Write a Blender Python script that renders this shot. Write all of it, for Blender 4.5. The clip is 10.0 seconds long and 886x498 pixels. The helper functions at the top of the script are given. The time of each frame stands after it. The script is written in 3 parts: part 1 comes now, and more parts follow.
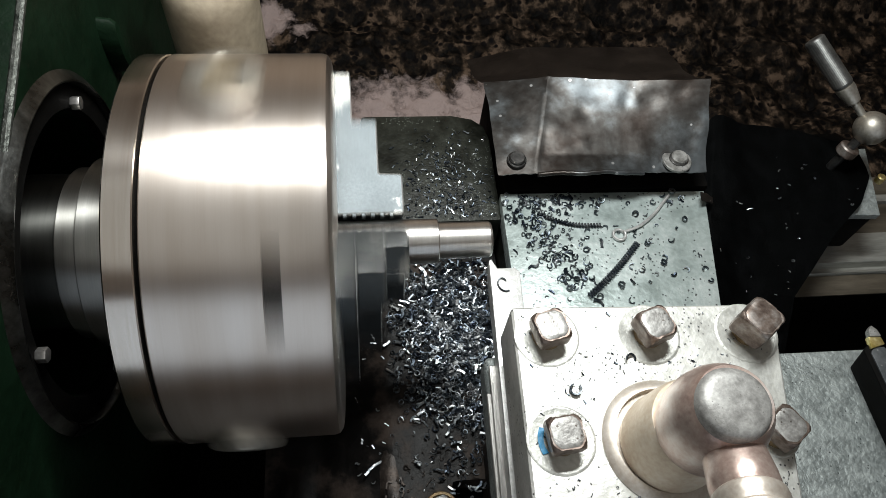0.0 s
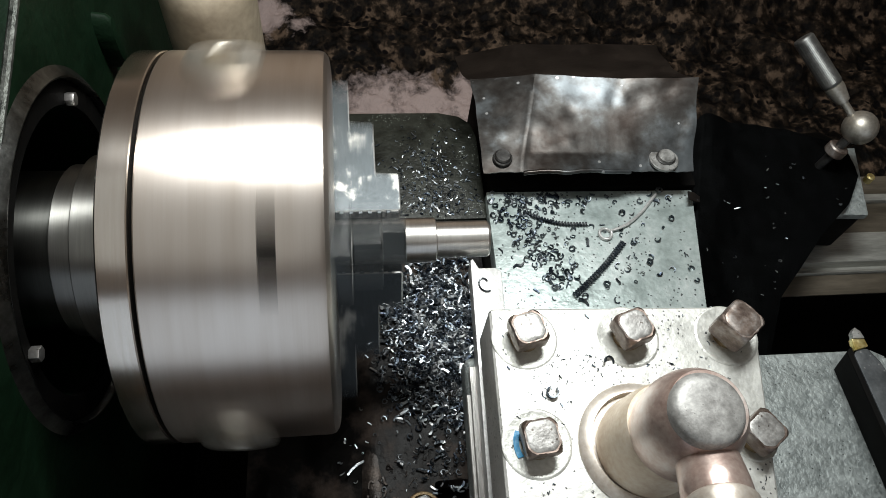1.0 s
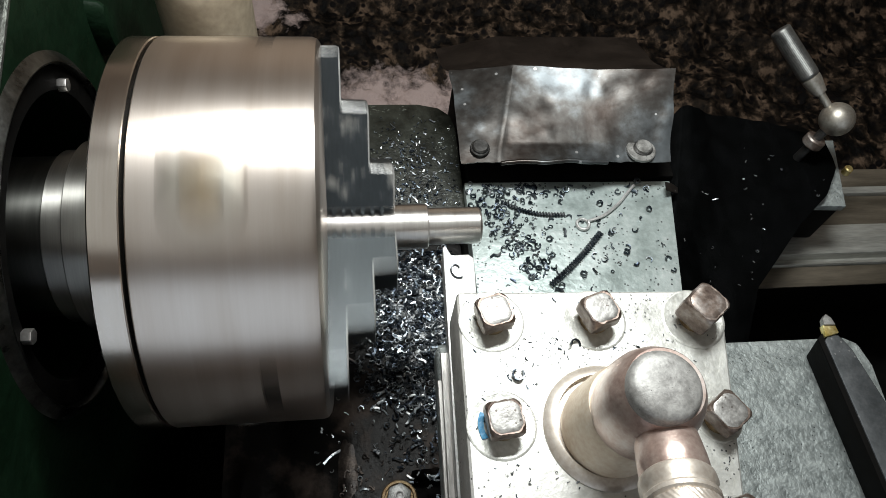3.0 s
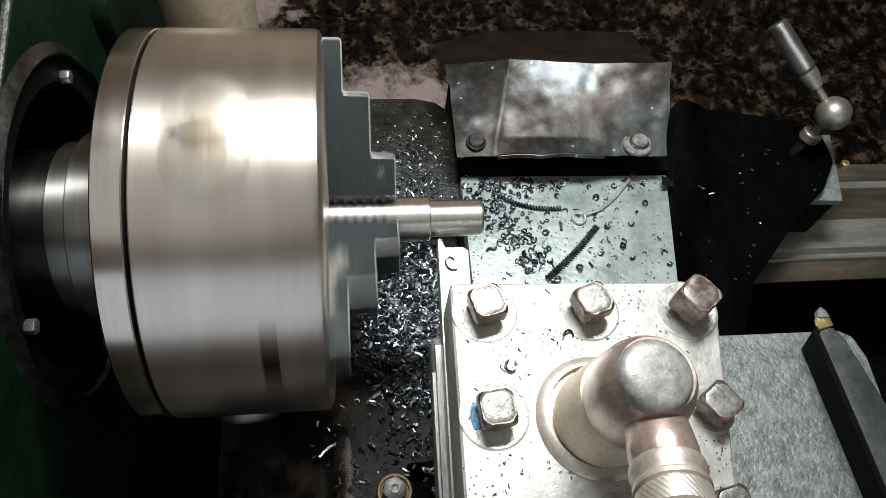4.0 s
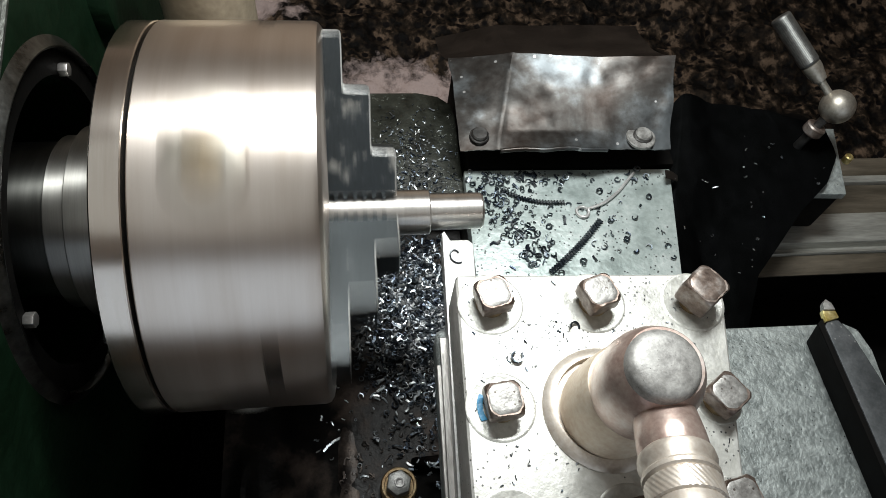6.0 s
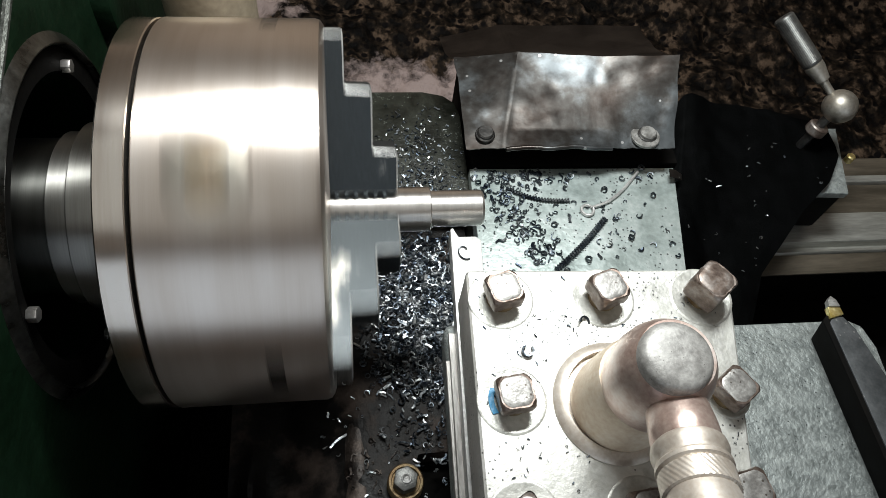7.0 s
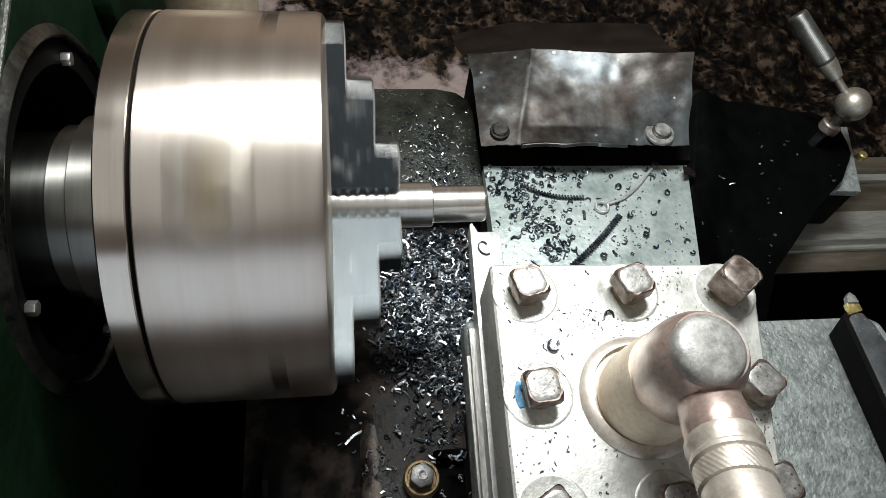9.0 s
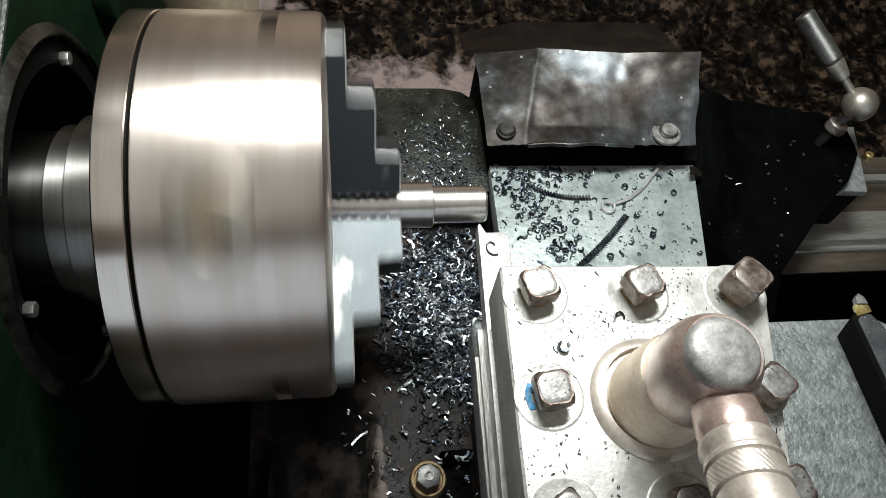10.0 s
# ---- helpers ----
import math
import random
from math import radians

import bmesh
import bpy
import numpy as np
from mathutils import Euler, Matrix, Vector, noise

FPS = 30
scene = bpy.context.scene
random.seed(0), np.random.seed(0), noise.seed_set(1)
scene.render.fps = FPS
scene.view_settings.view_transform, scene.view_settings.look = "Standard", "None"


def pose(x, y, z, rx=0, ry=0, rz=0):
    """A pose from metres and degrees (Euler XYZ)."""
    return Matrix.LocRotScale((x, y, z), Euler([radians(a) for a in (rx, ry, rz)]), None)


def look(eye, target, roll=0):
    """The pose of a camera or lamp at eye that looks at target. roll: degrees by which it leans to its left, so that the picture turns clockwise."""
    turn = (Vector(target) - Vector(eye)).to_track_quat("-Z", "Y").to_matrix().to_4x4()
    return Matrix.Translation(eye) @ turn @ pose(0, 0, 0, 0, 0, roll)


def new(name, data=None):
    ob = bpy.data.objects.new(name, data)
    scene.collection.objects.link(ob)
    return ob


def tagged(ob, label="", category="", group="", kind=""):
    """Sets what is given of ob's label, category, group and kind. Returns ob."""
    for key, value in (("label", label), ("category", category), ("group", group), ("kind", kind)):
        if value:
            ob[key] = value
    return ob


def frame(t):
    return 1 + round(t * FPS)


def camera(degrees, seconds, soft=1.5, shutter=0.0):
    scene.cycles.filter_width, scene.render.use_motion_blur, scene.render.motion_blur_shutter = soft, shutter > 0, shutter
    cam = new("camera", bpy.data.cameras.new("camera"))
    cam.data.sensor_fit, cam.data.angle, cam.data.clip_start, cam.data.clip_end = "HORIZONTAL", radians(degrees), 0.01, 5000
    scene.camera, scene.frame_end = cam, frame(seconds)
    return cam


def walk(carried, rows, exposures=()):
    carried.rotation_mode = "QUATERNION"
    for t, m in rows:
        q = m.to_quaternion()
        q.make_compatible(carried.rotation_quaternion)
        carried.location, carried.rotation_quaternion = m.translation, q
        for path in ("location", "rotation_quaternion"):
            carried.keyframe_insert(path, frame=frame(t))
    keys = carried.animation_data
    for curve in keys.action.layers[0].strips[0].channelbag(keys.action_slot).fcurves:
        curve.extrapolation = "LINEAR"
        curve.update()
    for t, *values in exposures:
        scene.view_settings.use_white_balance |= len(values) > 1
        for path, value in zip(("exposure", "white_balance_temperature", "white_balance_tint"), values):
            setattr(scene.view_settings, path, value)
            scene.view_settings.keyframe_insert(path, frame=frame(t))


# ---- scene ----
AX = 1.05      # height of the spindle axis over the floor
PATH = [
    (0.0, 0.0336, -0.2065, 0.3384, 31.08, -4.86, -5.21),
    (0.5, 0.0325, -0.2068, 0.3359, 30.92, -4.83, -5.00),
    (1.0, 0.0340, -0.2033, 0.3377, 30.64, -5.17, -5.07),
    (1.5, 0.0347, -0.2088, 0.3373, 30.75, -5.40, -5.22),
    (2.0, 0.0339, -0.2108, 0.3378, 30.86, -5.47, -5.27),
    (2.5, 0.0354, -0.2112, 0.3363, 30.82, -5.48, -5.30),
    (4.0, 0.0347, -0.2148, 0.3343, 30.64, -5.43, -5.24),
    (4.5, 0.0335, -0.2188, 0.3320, 30.57, -5.41, -5.26),
    (5.0, 0.0344, -0.2182, 0.3310, 30.51, -5.34, -5.36),
    (5.5, 0.0346, -0.2156, 0.3318, 30.45, -5.32, -5.35),
    (7.0, 0.0325, -0.2198, 0.3318, 30.68, -5.59, -5.39),
    (7.5, 0.0306, -0.2210, 0.3317, 30.73, -5.65, -5.41),
    (8.0, 0.0309, -0.2217, 0.3299, 30.77, -5.73, -5.43),
    (8.5, 0.0324, -0.2213, 0.3285, 30.81, -5.77, -5.42),
    (9.0, 0.0305, -0.2212, 0.3281, 30.79, -5.80, -5.38),
    (9.5, 0.0303, -0.2211, 0.3265, 30.74, -5.86, -5.34),
    (10.0, 0.0305, -0.2191, 0.3270, 30.66, -5.84, -5.32),
]
cam = camera(63.0, 10.0, soft=0.85, shutter=0.3)
walk(cam, [(t, pose(x, y, z + AX, rx, ry, rz)) for t, x, y, z, rx, ry, rz in PATH],
     exposures=[(0.0, -0.07), (1.0, -0.06), (2.0, -0.02), (2.5, 0.02), (4.0, 0.04), (5.5, 0.05), (7.0, 0.08), (8.0, 0.12), (9.5, 0.12), (10.0, 0.10)])

# travel of the carriage along the bed, millimetres
TRAVEL = [(0.0, 0.0), (0.5, -4.5), (1.0, -8.9), (1.5, -14.2), (2.0, -16.6), (2.5, -17.9), (4.0, -23.3), (4.5, -24.8), (5.0, -25.2),
          (5.5, -23.3), (7.0, -16.8), (7.5, -13.9), (8.0, -11.4), (8.5, -9.3), (9.0, -7.2), (9.5, -5.4), (10.0, -3.2)]
# turn of the spindle: seconds, degrees past whole thirds of a turn, whole thirds since the row before
SPIN = [(0.0, -48, 0), (0.5, -52, 7), (1.0, -58, 7), (1.5, -70, 7), (2.0, -124, 7), (2.5, -126, 7), (4.0, -140, 21), (4.5, -148, 7), (5.0, -145, 7),
        (5.5, -136, 7), (7.0, -128, 21), (7.5, -123, 7), (8.0, -124, 7), (8.5, -125, 7), (9.0, -122, 7), (9.5, -118, 7), (10.0, -115, 7)]

# ---- world and lights ----
world = bpy.data.worlds.new("world")
scene.world = world
world.use_nodes = True
world.node_tree.nodes["Background"].inputs[0].default_value = (0.80, 0.90, 1.0, 1)
world.node_tree.nodes["Background"].inputs[1].default_value = 0.75


def lamp(name, kind, place, target, power, size, colour, blend=0.5, cone=90):
    data = bpy.data.lights.new(name, kind)
    data.energy, data.color = power, colour
    if kind == "AREA":
        data.shape, data.size, data.size_y = "ELLIPSE", size[0], size[1]
    else:
        data.shadow_soft_size, data.spot_size, data.spot_blend = size, radians(cone), blend
    ob = new(name, data)
    ob.matrix_world = look((place[0], place[1], place[2] + AX), (target[0], target[1], target[2] + AX))
    return ob


lamp("machine_lamp_light", "AREA", (0.12, 0.135, 0.50), (0.12, 0.12, 0.0), 4.7, (0.30, 0.09), (0.965, 1.0, 0.985))
# Soft overhead fill, added to lift the room; no fixture is known there.
lamp("overhead_fill", "AREA", (-0.2, -0.6, 1.6), (-0.2, -0.6, 0.0), 3.4, (1.8, 1.8), (0.95, 1.0, 0.98))

# ---- materials ----


def material(name, colours, scale=40.0, rough=(0.4, 0.6), metal=0.0, bump=0.2, grain=400.0, stretch=(1, 1, 1), detail=6.0, spread=(0.35, 0.65), spec=0.5,
             spots=None, aniso=0.0):
    """Two scales of noise drive the colour, the gloss and the relief. colours: two or three colours from dark to light."""
    m = bpy.data.materials.new(name)
    m.use_nodes = True
    t = m.node_tree
    n, l = t.nodes, t.links
    b = n["Principled BSDF"]
    b.inputs["Metallic"].default_value = metal
    b.inputs["Specular IOR Level"].default_value = spec
    b.inputs["Anisotropic"].default_value = aniso
    if aniso:
        b.inputs["Anisotropic Rotation"].default_value = 0.25
        tan = n.new("ShaderNodeTangent")
        tan.direction_type, tan.axis = "RADIAL", "X"
        l.new(tan.outputs[0], b.inputs["Tangent"])
    co = n.new("ShaderNodeTexCoord")
    mp = n.new("ShaderNodeMapping")
    mp.inputs["Scale"].default_value = stretch
    l.new(co.outputs["Object"], mp.inputs["Vector"])
    a = n.new("ShaderNodeTexNoise")
    a.inputs["Scale"].default_value, a.inputs["Detail"].default_value, a.inputs["Roughness"].default_value = scale, detail, 0.62
    g = n.new("ShaderNodeTexNoise")
    g.inputs["Scale"].default_value, g.inputs["Detail"].default_value = grain, 3.0
    for k in (a, g):
        l.new(mp.outputs[0], k.inputs["Vector"])
    ramp = n.new("ShaderNodeValToRGB")
    e = ramp.color_ramp.elements
    e[0].position, e[1].position = spread
    e[0].color, e[1].color = (*colours[0], 1), (*colours[-1], 1)
    if len(colours) > 2:
        mid = ramp.color_ramp.elements.new((spread[0] + spread[1]) / 2)
        mid.color = (*colours[1], 1)
    l.new(a.outputs["Fac"], ramp.inputs["Fac"])
    mix = n.new("ShaderNodeMix")
    mix.data_type, mix.blend_type = "RGBA", "OVERLAY"
    mix.inputs[0].default_value = 0.35
    l.new(ramp.outputs[0], mix.inputs[6])
    l.new(g.outputs["Fac"], mix.inputs[7])
    colour = mix.outputs[2]
    if spots:
        # small dark marks: their scale, size and colour
        v = n.new("ShaderNodeTexVoronoi")
        v.inputs["Scale"].default_value = spots[0]
        l.new(co.outputs["Object"], v.inputs["Vector"])
        r2 = n.new("ShaderNodeValToRGB")
        r2.color_ramp.elements[0].position, r2.color_ramp.elements[1].position = spots[1] * 0.7, spots[1]
        r2.color_ramp.elements[0].color, r2.color_ramp.elements[1].color = (1, 1, 1, 1), (0, 0, 0, 1)
        l.new(v.outputs["Distance"], r2.inputs[0])
        gate = n.new("ShaderNodeMath")
        gate.operation = "MULTIPLY"
        r3 = n.new("ShaderNodeMath")
        r3.operation = "GREATER_THAN"
        r3.inputs[1].default_value = spots[3]
        n2 = n.new("ShaderNodeTexNoise")
        n2.inputs["Scale"].default_value = spots[0] * 0.12
        l.new(co.outputs["Object"], n2.inputs["Vector"])
        l.new(n2.outputs["Fac"], r3.inputs[0])
        l.new(r2.outputs[0], gate.inputs[0])
        l.new(r3.outputs[0], gate.inputs[1])
        m2 = n.new("ShaderNodeMix")
        m2.data_type = "RGBA"
        l.new(gate.outputs[0], m2.inputs[0])
        l.new(colour, m2.inputs[6])
        m2.inputs[7].default_value = (*spots[2], 1)
        colour = m2.outputs[2]
    l.new(colour, b.inputs["Base Color"])
    rr = n.new("ShaderNodeMapRange")
    rr.inputs["To Min"].default_value, rr.inputs["To Max"].default_value = rough
    rr.inputs["From Min"].default_value, rr.inputs["From Max"].default_value = 0.3, 0.7
    l.new(a.outputs["Fac"], rr.inputs["Value"])
    l.new(rr.outputs[0], b.inputs["Roughness"])
    if bump:
        bp = n.new("ShaderNodeBump")
        bp.inputs["Strength"].default_value, bp.inputs["Distance"].default_value = bump, 0.002
        l.new(g.outputs["Fac"], bp.inputs["Height"])
        b2 = n.new("ShaderNodeBump")
        b2.inputs["Strength"].default_value, b2.inputs["Distance"].default_value = bump, 0.006
        l.new(a.outputs["Fac"], b2.inputs["Height"])
        l.new(bp.outputs[0], b2.inputs["Normal"])
        l.new(b2.outputs[0], b.inputs["Normal"])
    return m


TURNED = material("turned_steel", [(0.64, 0.56, 0.495), (0.76, 0.69, 0.635)], 30, (0.33, 0.355), 1.0, 0.006, 900, (3, 0.6, 0.6), aniso=0.6)
NOSE = material("oiled_spindle_steel", [(0.34, 0.33, 0.305), (0.47, 0.46, 0.435)], 30, (0.40, 0.44), 1.0, 0.006, 600, (3, 0.6, 0.6), aniso=0.85)
SHAFT = material("dark_spindle_steel", [(0.075, 0.075, 0.07), (0.13, 0.13, 0.12)], 30, (0.40, 0.44), 1.0, 0.006, 600, (3, 0.6, 0.6), aniso=0.85)
RIM = material("worn_rim_steel", [(0.045, 0.046, 0.043), (0.17, 0.174, 0.167)], 60, (0.24, 0.36), 1.0, 0.06, 500)
PLATESTEEL = material("polished_backplate_steel", [(0.60, 0.53, 0.47), (0.72, 0.66, 0.60)], 30, (0.19, 0.24), 1.0, 0.006, 300, (3, 0.6, 0.6), aniso=0.65)
BRIGHT = material("bright_turned_bar", [(0.66, 0.63, 0.60), (0.78, 0.75, 0.72)], 60, (0.33, 0.38), 1.0, 0.008, 1200, (3, 0.5, 0.5), aniso=0.6)
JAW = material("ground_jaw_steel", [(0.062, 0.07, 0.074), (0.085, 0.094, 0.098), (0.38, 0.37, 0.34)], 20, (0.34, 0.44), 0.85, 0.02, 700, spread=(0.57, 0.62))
DARKSTEEL = material("dark_oiled_steel", [(0.05, 0.05, 0.05), (0.16, 0.155, 0.15)], 50, (0.28, 0.5), 0.9, 0.1, 600)
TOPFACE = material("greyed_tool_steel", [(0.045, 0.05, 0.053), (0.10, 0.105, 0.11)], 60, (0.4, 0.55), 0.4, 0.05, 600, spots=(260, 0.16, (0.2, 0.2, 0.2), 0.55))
# Near black for joints, and for shade painted into recesses and sides.
NEARBLACK = material("near_black", [(0.002, 0.002, 0.002), (0.005, 0.0045, 0.004)], 60, (0.6, 0.8), 0.0, 0.05, spec=0.06)
GREEN = material("dark_green_machine_enamel", [(0.0018, 0.0065, 0.0026), (0.0044, 0.0145, 0.0065)], 16, (0.4, 0.65), 0.0, 0.25, 160, spec=0.1)
WORN = material("worn_casting_edge", [(0.015, 0.019, 0.016), (0.16, 0.165, 0.15)], 90, (0.35, 0.6), 0.7, 0.3, 500)
POST = material("light_scaled_tool_post_steel", [(0.52, 0.52, 0.49), (0.66, 0.66, 0.62), (0.74, 0.73, 0.70)], 34, (0.38, 0.55), 0.45, 0.12, 420,
                spots=(420, 0.22, (0.12, 0.12, 0.12), 0.52))
BOLTTOP = material("hammered_bolt_top", [(0.20, 0.19, 0.18), (0.38, 0.375, 0.36)], 150, (0.36, 0.5), 0.6, 0.05, 600, spots=(420, 0.24, (0.10, 0.085, 0.075), 0.5))
HANDLE = material("warm_polished_handle_steel", [(0.56, 0.49, 0.42), (0.74, 0.68, 0.61)], 45, (0.34, 0.48), 0.6, 0.03, 600)
PACKING = material("scratched_packing_steel", [(0.20, 0.19, 0.18), (0.42, 0.41, 0.39)], 80, (0.35, 0.5), 0.6, 0.1, 500, (2, 0.3, 1))
GRIP = material("dark_knurled_steel", [(0.10, 0.10, 0.097), (0.20, 0.20, 0.19)], 80, (0.36, 0.5), 0.8, 0.08, 900)
BOLT = material("worn_bolt_steel", [(0.075, 0.05, 0.04), (0.18, 0.14, 0.118), (0.31, 0.28, 0.26)], 120, (0.3, 0.48), 0.7, 0.025, 700)
BROWN = material("polished_brown_clamp_steel", [(0.46, 0.31, 0.265), (0.66, 0.52, 0.46), (0.80, 0.71, 0.66)], 45, (0.28, 0.40), 0.72, 0.03, 600)
CREAM = material("cream_hub_steel", [(0.64, 0.52, 0.39), (0.78, 0.68, 0.55)], 40, (0.36, 0.5), 0.25, 0.03, 500)
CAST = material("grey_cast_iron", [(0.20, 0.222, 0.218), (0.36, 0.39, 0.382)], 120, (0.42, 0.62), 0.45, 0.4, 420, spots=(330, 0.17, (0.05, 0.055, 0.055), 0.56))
PLATE = material("oily_slide_plate", [(0.33, 0.39, 0.375), (0.46, 0.53, 0.515), (0.55, 0.61, 0.595)], 30, (0.3, 0.5), 0.45, 0.15, 300,
                 spots=(300, 0.25, (0.10, 0.11, 0.11), 0.5))
BLACKIRON = material("oily_black_iron", [(0.006, 0.0065, 0.0045), (0.024, 0.026, 0.02)], 60, (0.35, 0.55), 0.1, 0.2, 420, spots=(520, 0.3, (0.12, 0.13, 0.115), 0.56), spec=0.28)
SADDLE = material("oil_soaked_saddle_iron", [(0.002, 0.0018, 0.0016), (0.006, 0.005, 0.0045), (0.05, 0.037, 0.03)], 30, (0.4, 0.65), 0.0, 0.3, 220, spec=0.2)
BROWNIRON = material("mottled_brown_iron", [(0.012, 0.009, 0.008), (0.04, 0.031, 0.026), (0.115, 0.09, 0.075)], 60, (0.35, 0.6), 0.4, 0.3, 300)
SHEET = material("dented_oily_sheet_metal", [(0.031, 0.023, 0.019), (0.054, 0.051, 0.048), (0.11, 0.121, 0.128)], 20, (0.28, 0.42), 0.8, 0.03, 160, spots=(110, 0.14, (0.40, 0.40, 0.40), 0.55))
SHEETBROWN = material("shaded_brown_sheet_metal", [(0.007, 0.0045, 0.0034), (0.017, 0.012, 0.0095), (0.038, 0.028, 0.022)], 22, (0.4, 0.6), 0.3, 0.1, 200, spec=0.3)
CLOTH = material("black_rubber_cloth", [(0.002, 0.0025, 0.0025), (0.006, 0.0065, 0.007)], 60, (0.8, 0.95), 0.0, 0.2, 900, spec=0.08)
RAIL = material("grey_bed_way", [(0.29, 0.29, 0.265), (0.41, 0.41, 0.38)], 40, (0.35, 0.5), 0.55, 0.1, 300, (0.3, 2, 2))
OILED = material("oil_wet_steel", [(0.46, 0.46, 0.43), (0.62, 0.62, 0.58)], 90, (0.3, 0.5), 0.45, 0.1, 500)
STEEL = material("polished_handle_steel", [(0.46, 0.43, 0.41), (0.60, 0.58, 0.56)], 70, (0.22, 0.38), 0.9, 0.03, 600)
DULL = material("dull_handled_steel", [(0.34, 0.31, 0.26), (0.48, 0.45, 0.40)], 60, (0.36, 0.48), 0.85, 0.03, 500)
CAPGREY = material("matt_grey_cap_steel", [(0.19, 0.185, 0.175), (0.36, 0.355, 0.34)], 160, (0.42, 0.6), 0.6, 0.03, 800, spots=(520, 0.25, (0.14, 0.14, 0.14), 0.5))
CAP = material("speckled_grey_cap_steel", [(0.25, 0.243, 0.232), (0.43, 0.422, 0.405)], 210, (0.42, 0.58), 0.45, 0.05, 900, spots=(700, 0.13, (0.14, 0.13, 0.125), 0.55))
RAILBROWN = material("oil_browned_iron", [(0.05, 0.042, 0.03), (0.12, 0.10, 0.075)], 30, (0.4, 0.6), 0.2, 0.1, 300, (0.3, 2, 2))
CHIP = material("steel_chips", [(0.16, 0.19, 0.22), (0.40, 0.43, 0.45), (0.72, 0.73, 0.73)], 140, (0.22, 0.4), 0.9, 0.1)
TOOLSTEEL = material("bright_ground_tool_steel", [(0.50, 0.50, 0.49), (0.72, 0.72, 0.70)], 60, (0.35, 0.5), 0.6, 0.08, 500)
DARKCHIP = material("blued_steel_chips", [(0.018, 0.024, 0.042), (0.07, 0.085, 0.10), (0.24, 0.25, 0.26)], 140, (0.25, 0.45), 0.9, 0.1)


def tray_material():
    """Dark oily crust with pits, and pale patches that paint lamplight into the colour."""
    m = material("rusty_oily_tray", [(0.0016, 0.0012, 0.001), (0.022, 0.015, 0.010), (0.135, 0.092, 0.064)], 55, (0.6, 0.85), 0.0, 0.8, 160, (1, 0.8, 1), 8, (0.42, 0.64), spots=(80, 0.42, (0.003, 0.002, 0.002), 0.46), spec=0.12)
    n, l = m.node_tree.nodes, m.node_tree.links
    b = n["Principled BSDF"]
    under = b.inputs["Base Color"].links[0].from_socket
    co = n.new("ShaderNodeTexCoord")
    wob = n.new("ShaderNodeTexNoise")
    wob.inputs["Scale"].default_value, wob.inputs["Detail"].default_value, wob.inputs["Roughness"].default_value = 22, 9, 0.7
    l.new(co.outputs["Object"], wob.inputs["Vector"])
    total = None
    for x, y, r in ((-0.235, 0.095, 0.09), (-0.17, 0.10, 0.085), (-0.11, 0.105, 0.08), (-0.36, 0.245, 0.05), (-0.33, 0.225, 0.045)):
        d = n.new("ShaderNodeVectorMath")
        d.operation = "DISTANCE"
        l.new(co.outputs["Object"], d.inputs[0])
        d.inputs[1].default_value = (x, y, 0)
        q = n.new("ShaderNodeMapRange")
        q.inputs["From Min"].default_value, q.inputs["From Max"].default_value = r, 0.0
        q.inputs["To Max"].default_value = 0.55 if r > 0.045 else 0.4
        l.new(d.outputs["Value"], q.inputs["Value"])
        if total is None:
            total = q.outputs[0]
        else:
            mx = n.new("ShaderNodeMath")
            mx.operation = "MAXIMUM"
            l.new(total, mx.inputs[0])
            l.new(q.outputs[0], mx.inputs[1])
            total = mx.outputs[0]
    add = n.new("ShaderNodeMath")
    add.operation = "ADD"
    l.new(total, add.inputs[0])
    l.new(wob.outputs["Fac"], add.inputs[1])
    edge = n.new("ShaderNodeMapRange")
    edge.inputs["From Min"].default_value, edge.inputs["From Max"].default_value = 0.72, 0.88
    l.new(add.outputs[0], edge.inputs["Value"])
    mix = n.new("ShaderNodeMix")
    mix.data_type = "RGBA"
    l.new(edge.outputs[0], mix.inputs[0])
    l.new(under, mix.inputs[6])
    mix.inputs[7].default_value = (0.42, 0.33, 0.31, 1)
    l.new(mix.outputs[2], b.inputs["Base Color"])
    return m


TRAY = tray_material()
BEIGE = material("beige_enamel", [(0.30, 0.25, 0.18), (0.38, 0.32, 0.24)], 18, (0.35, 0.5), 0.0, 0.08, 200)
BRASS = material("brass_insert", [(0.55, 0.42, 0.12), (0.72, 0.6, 0.3)], 200, (0.3, 0.45), 0.8, 0.1)
RUSTY = material("rusty_brass_bush", [(0.14, 0.08, 0.03), (0.30, 0.23, 0.13)], 90, (0.4, 0.6), 0.5, 0.3)
BLUE = material("blue_paint", [(0.03, 0.22, 0.42), (0.06, 0.32, 0.55)], 100, (0.4, 0.5), 0.0, 0.1)
WALLPAINT = material("workshop_plaster", [(0.42, 0.31, 0.23), (0.56, 0.44, 0.34)], 2.0, (0.6, 0.8), 0.0, 0.2, 40)
FLOORCON = material("oily_concrete", [(0.20, 0.19, 0.18), (0.36, 0.345, 0.33)], 3.0, (0.5, 0.7), 0.0, 0.3, 60)

# ---- building helpers (millimetres from the spindle axis) ----
BASE = {}


def thing(name, base, label, category, group="", kind=""):
    ob = new(name)
    ob.empty_display_size = 0.02
    ob.location = (base[0] / 1000, base[1] / 1000, base[2] / 1000 + AX)
    BASE[ob.name] = Vector(base)
    return tagged(ob, label, category, group, kind)


def finish(name, bm, mat, smooth=35):
    bmesh.ops.recalc_face_normals(bm, faces=bm.faces)
    me = bpy.data.meshes.new(name)
    bm.to_mesh(me)
    bm.free()
    me.materials.append(mat)
    me.shade_smooth()
    me.set_sharp_from_angle(angle=radians(smooth))
    return me


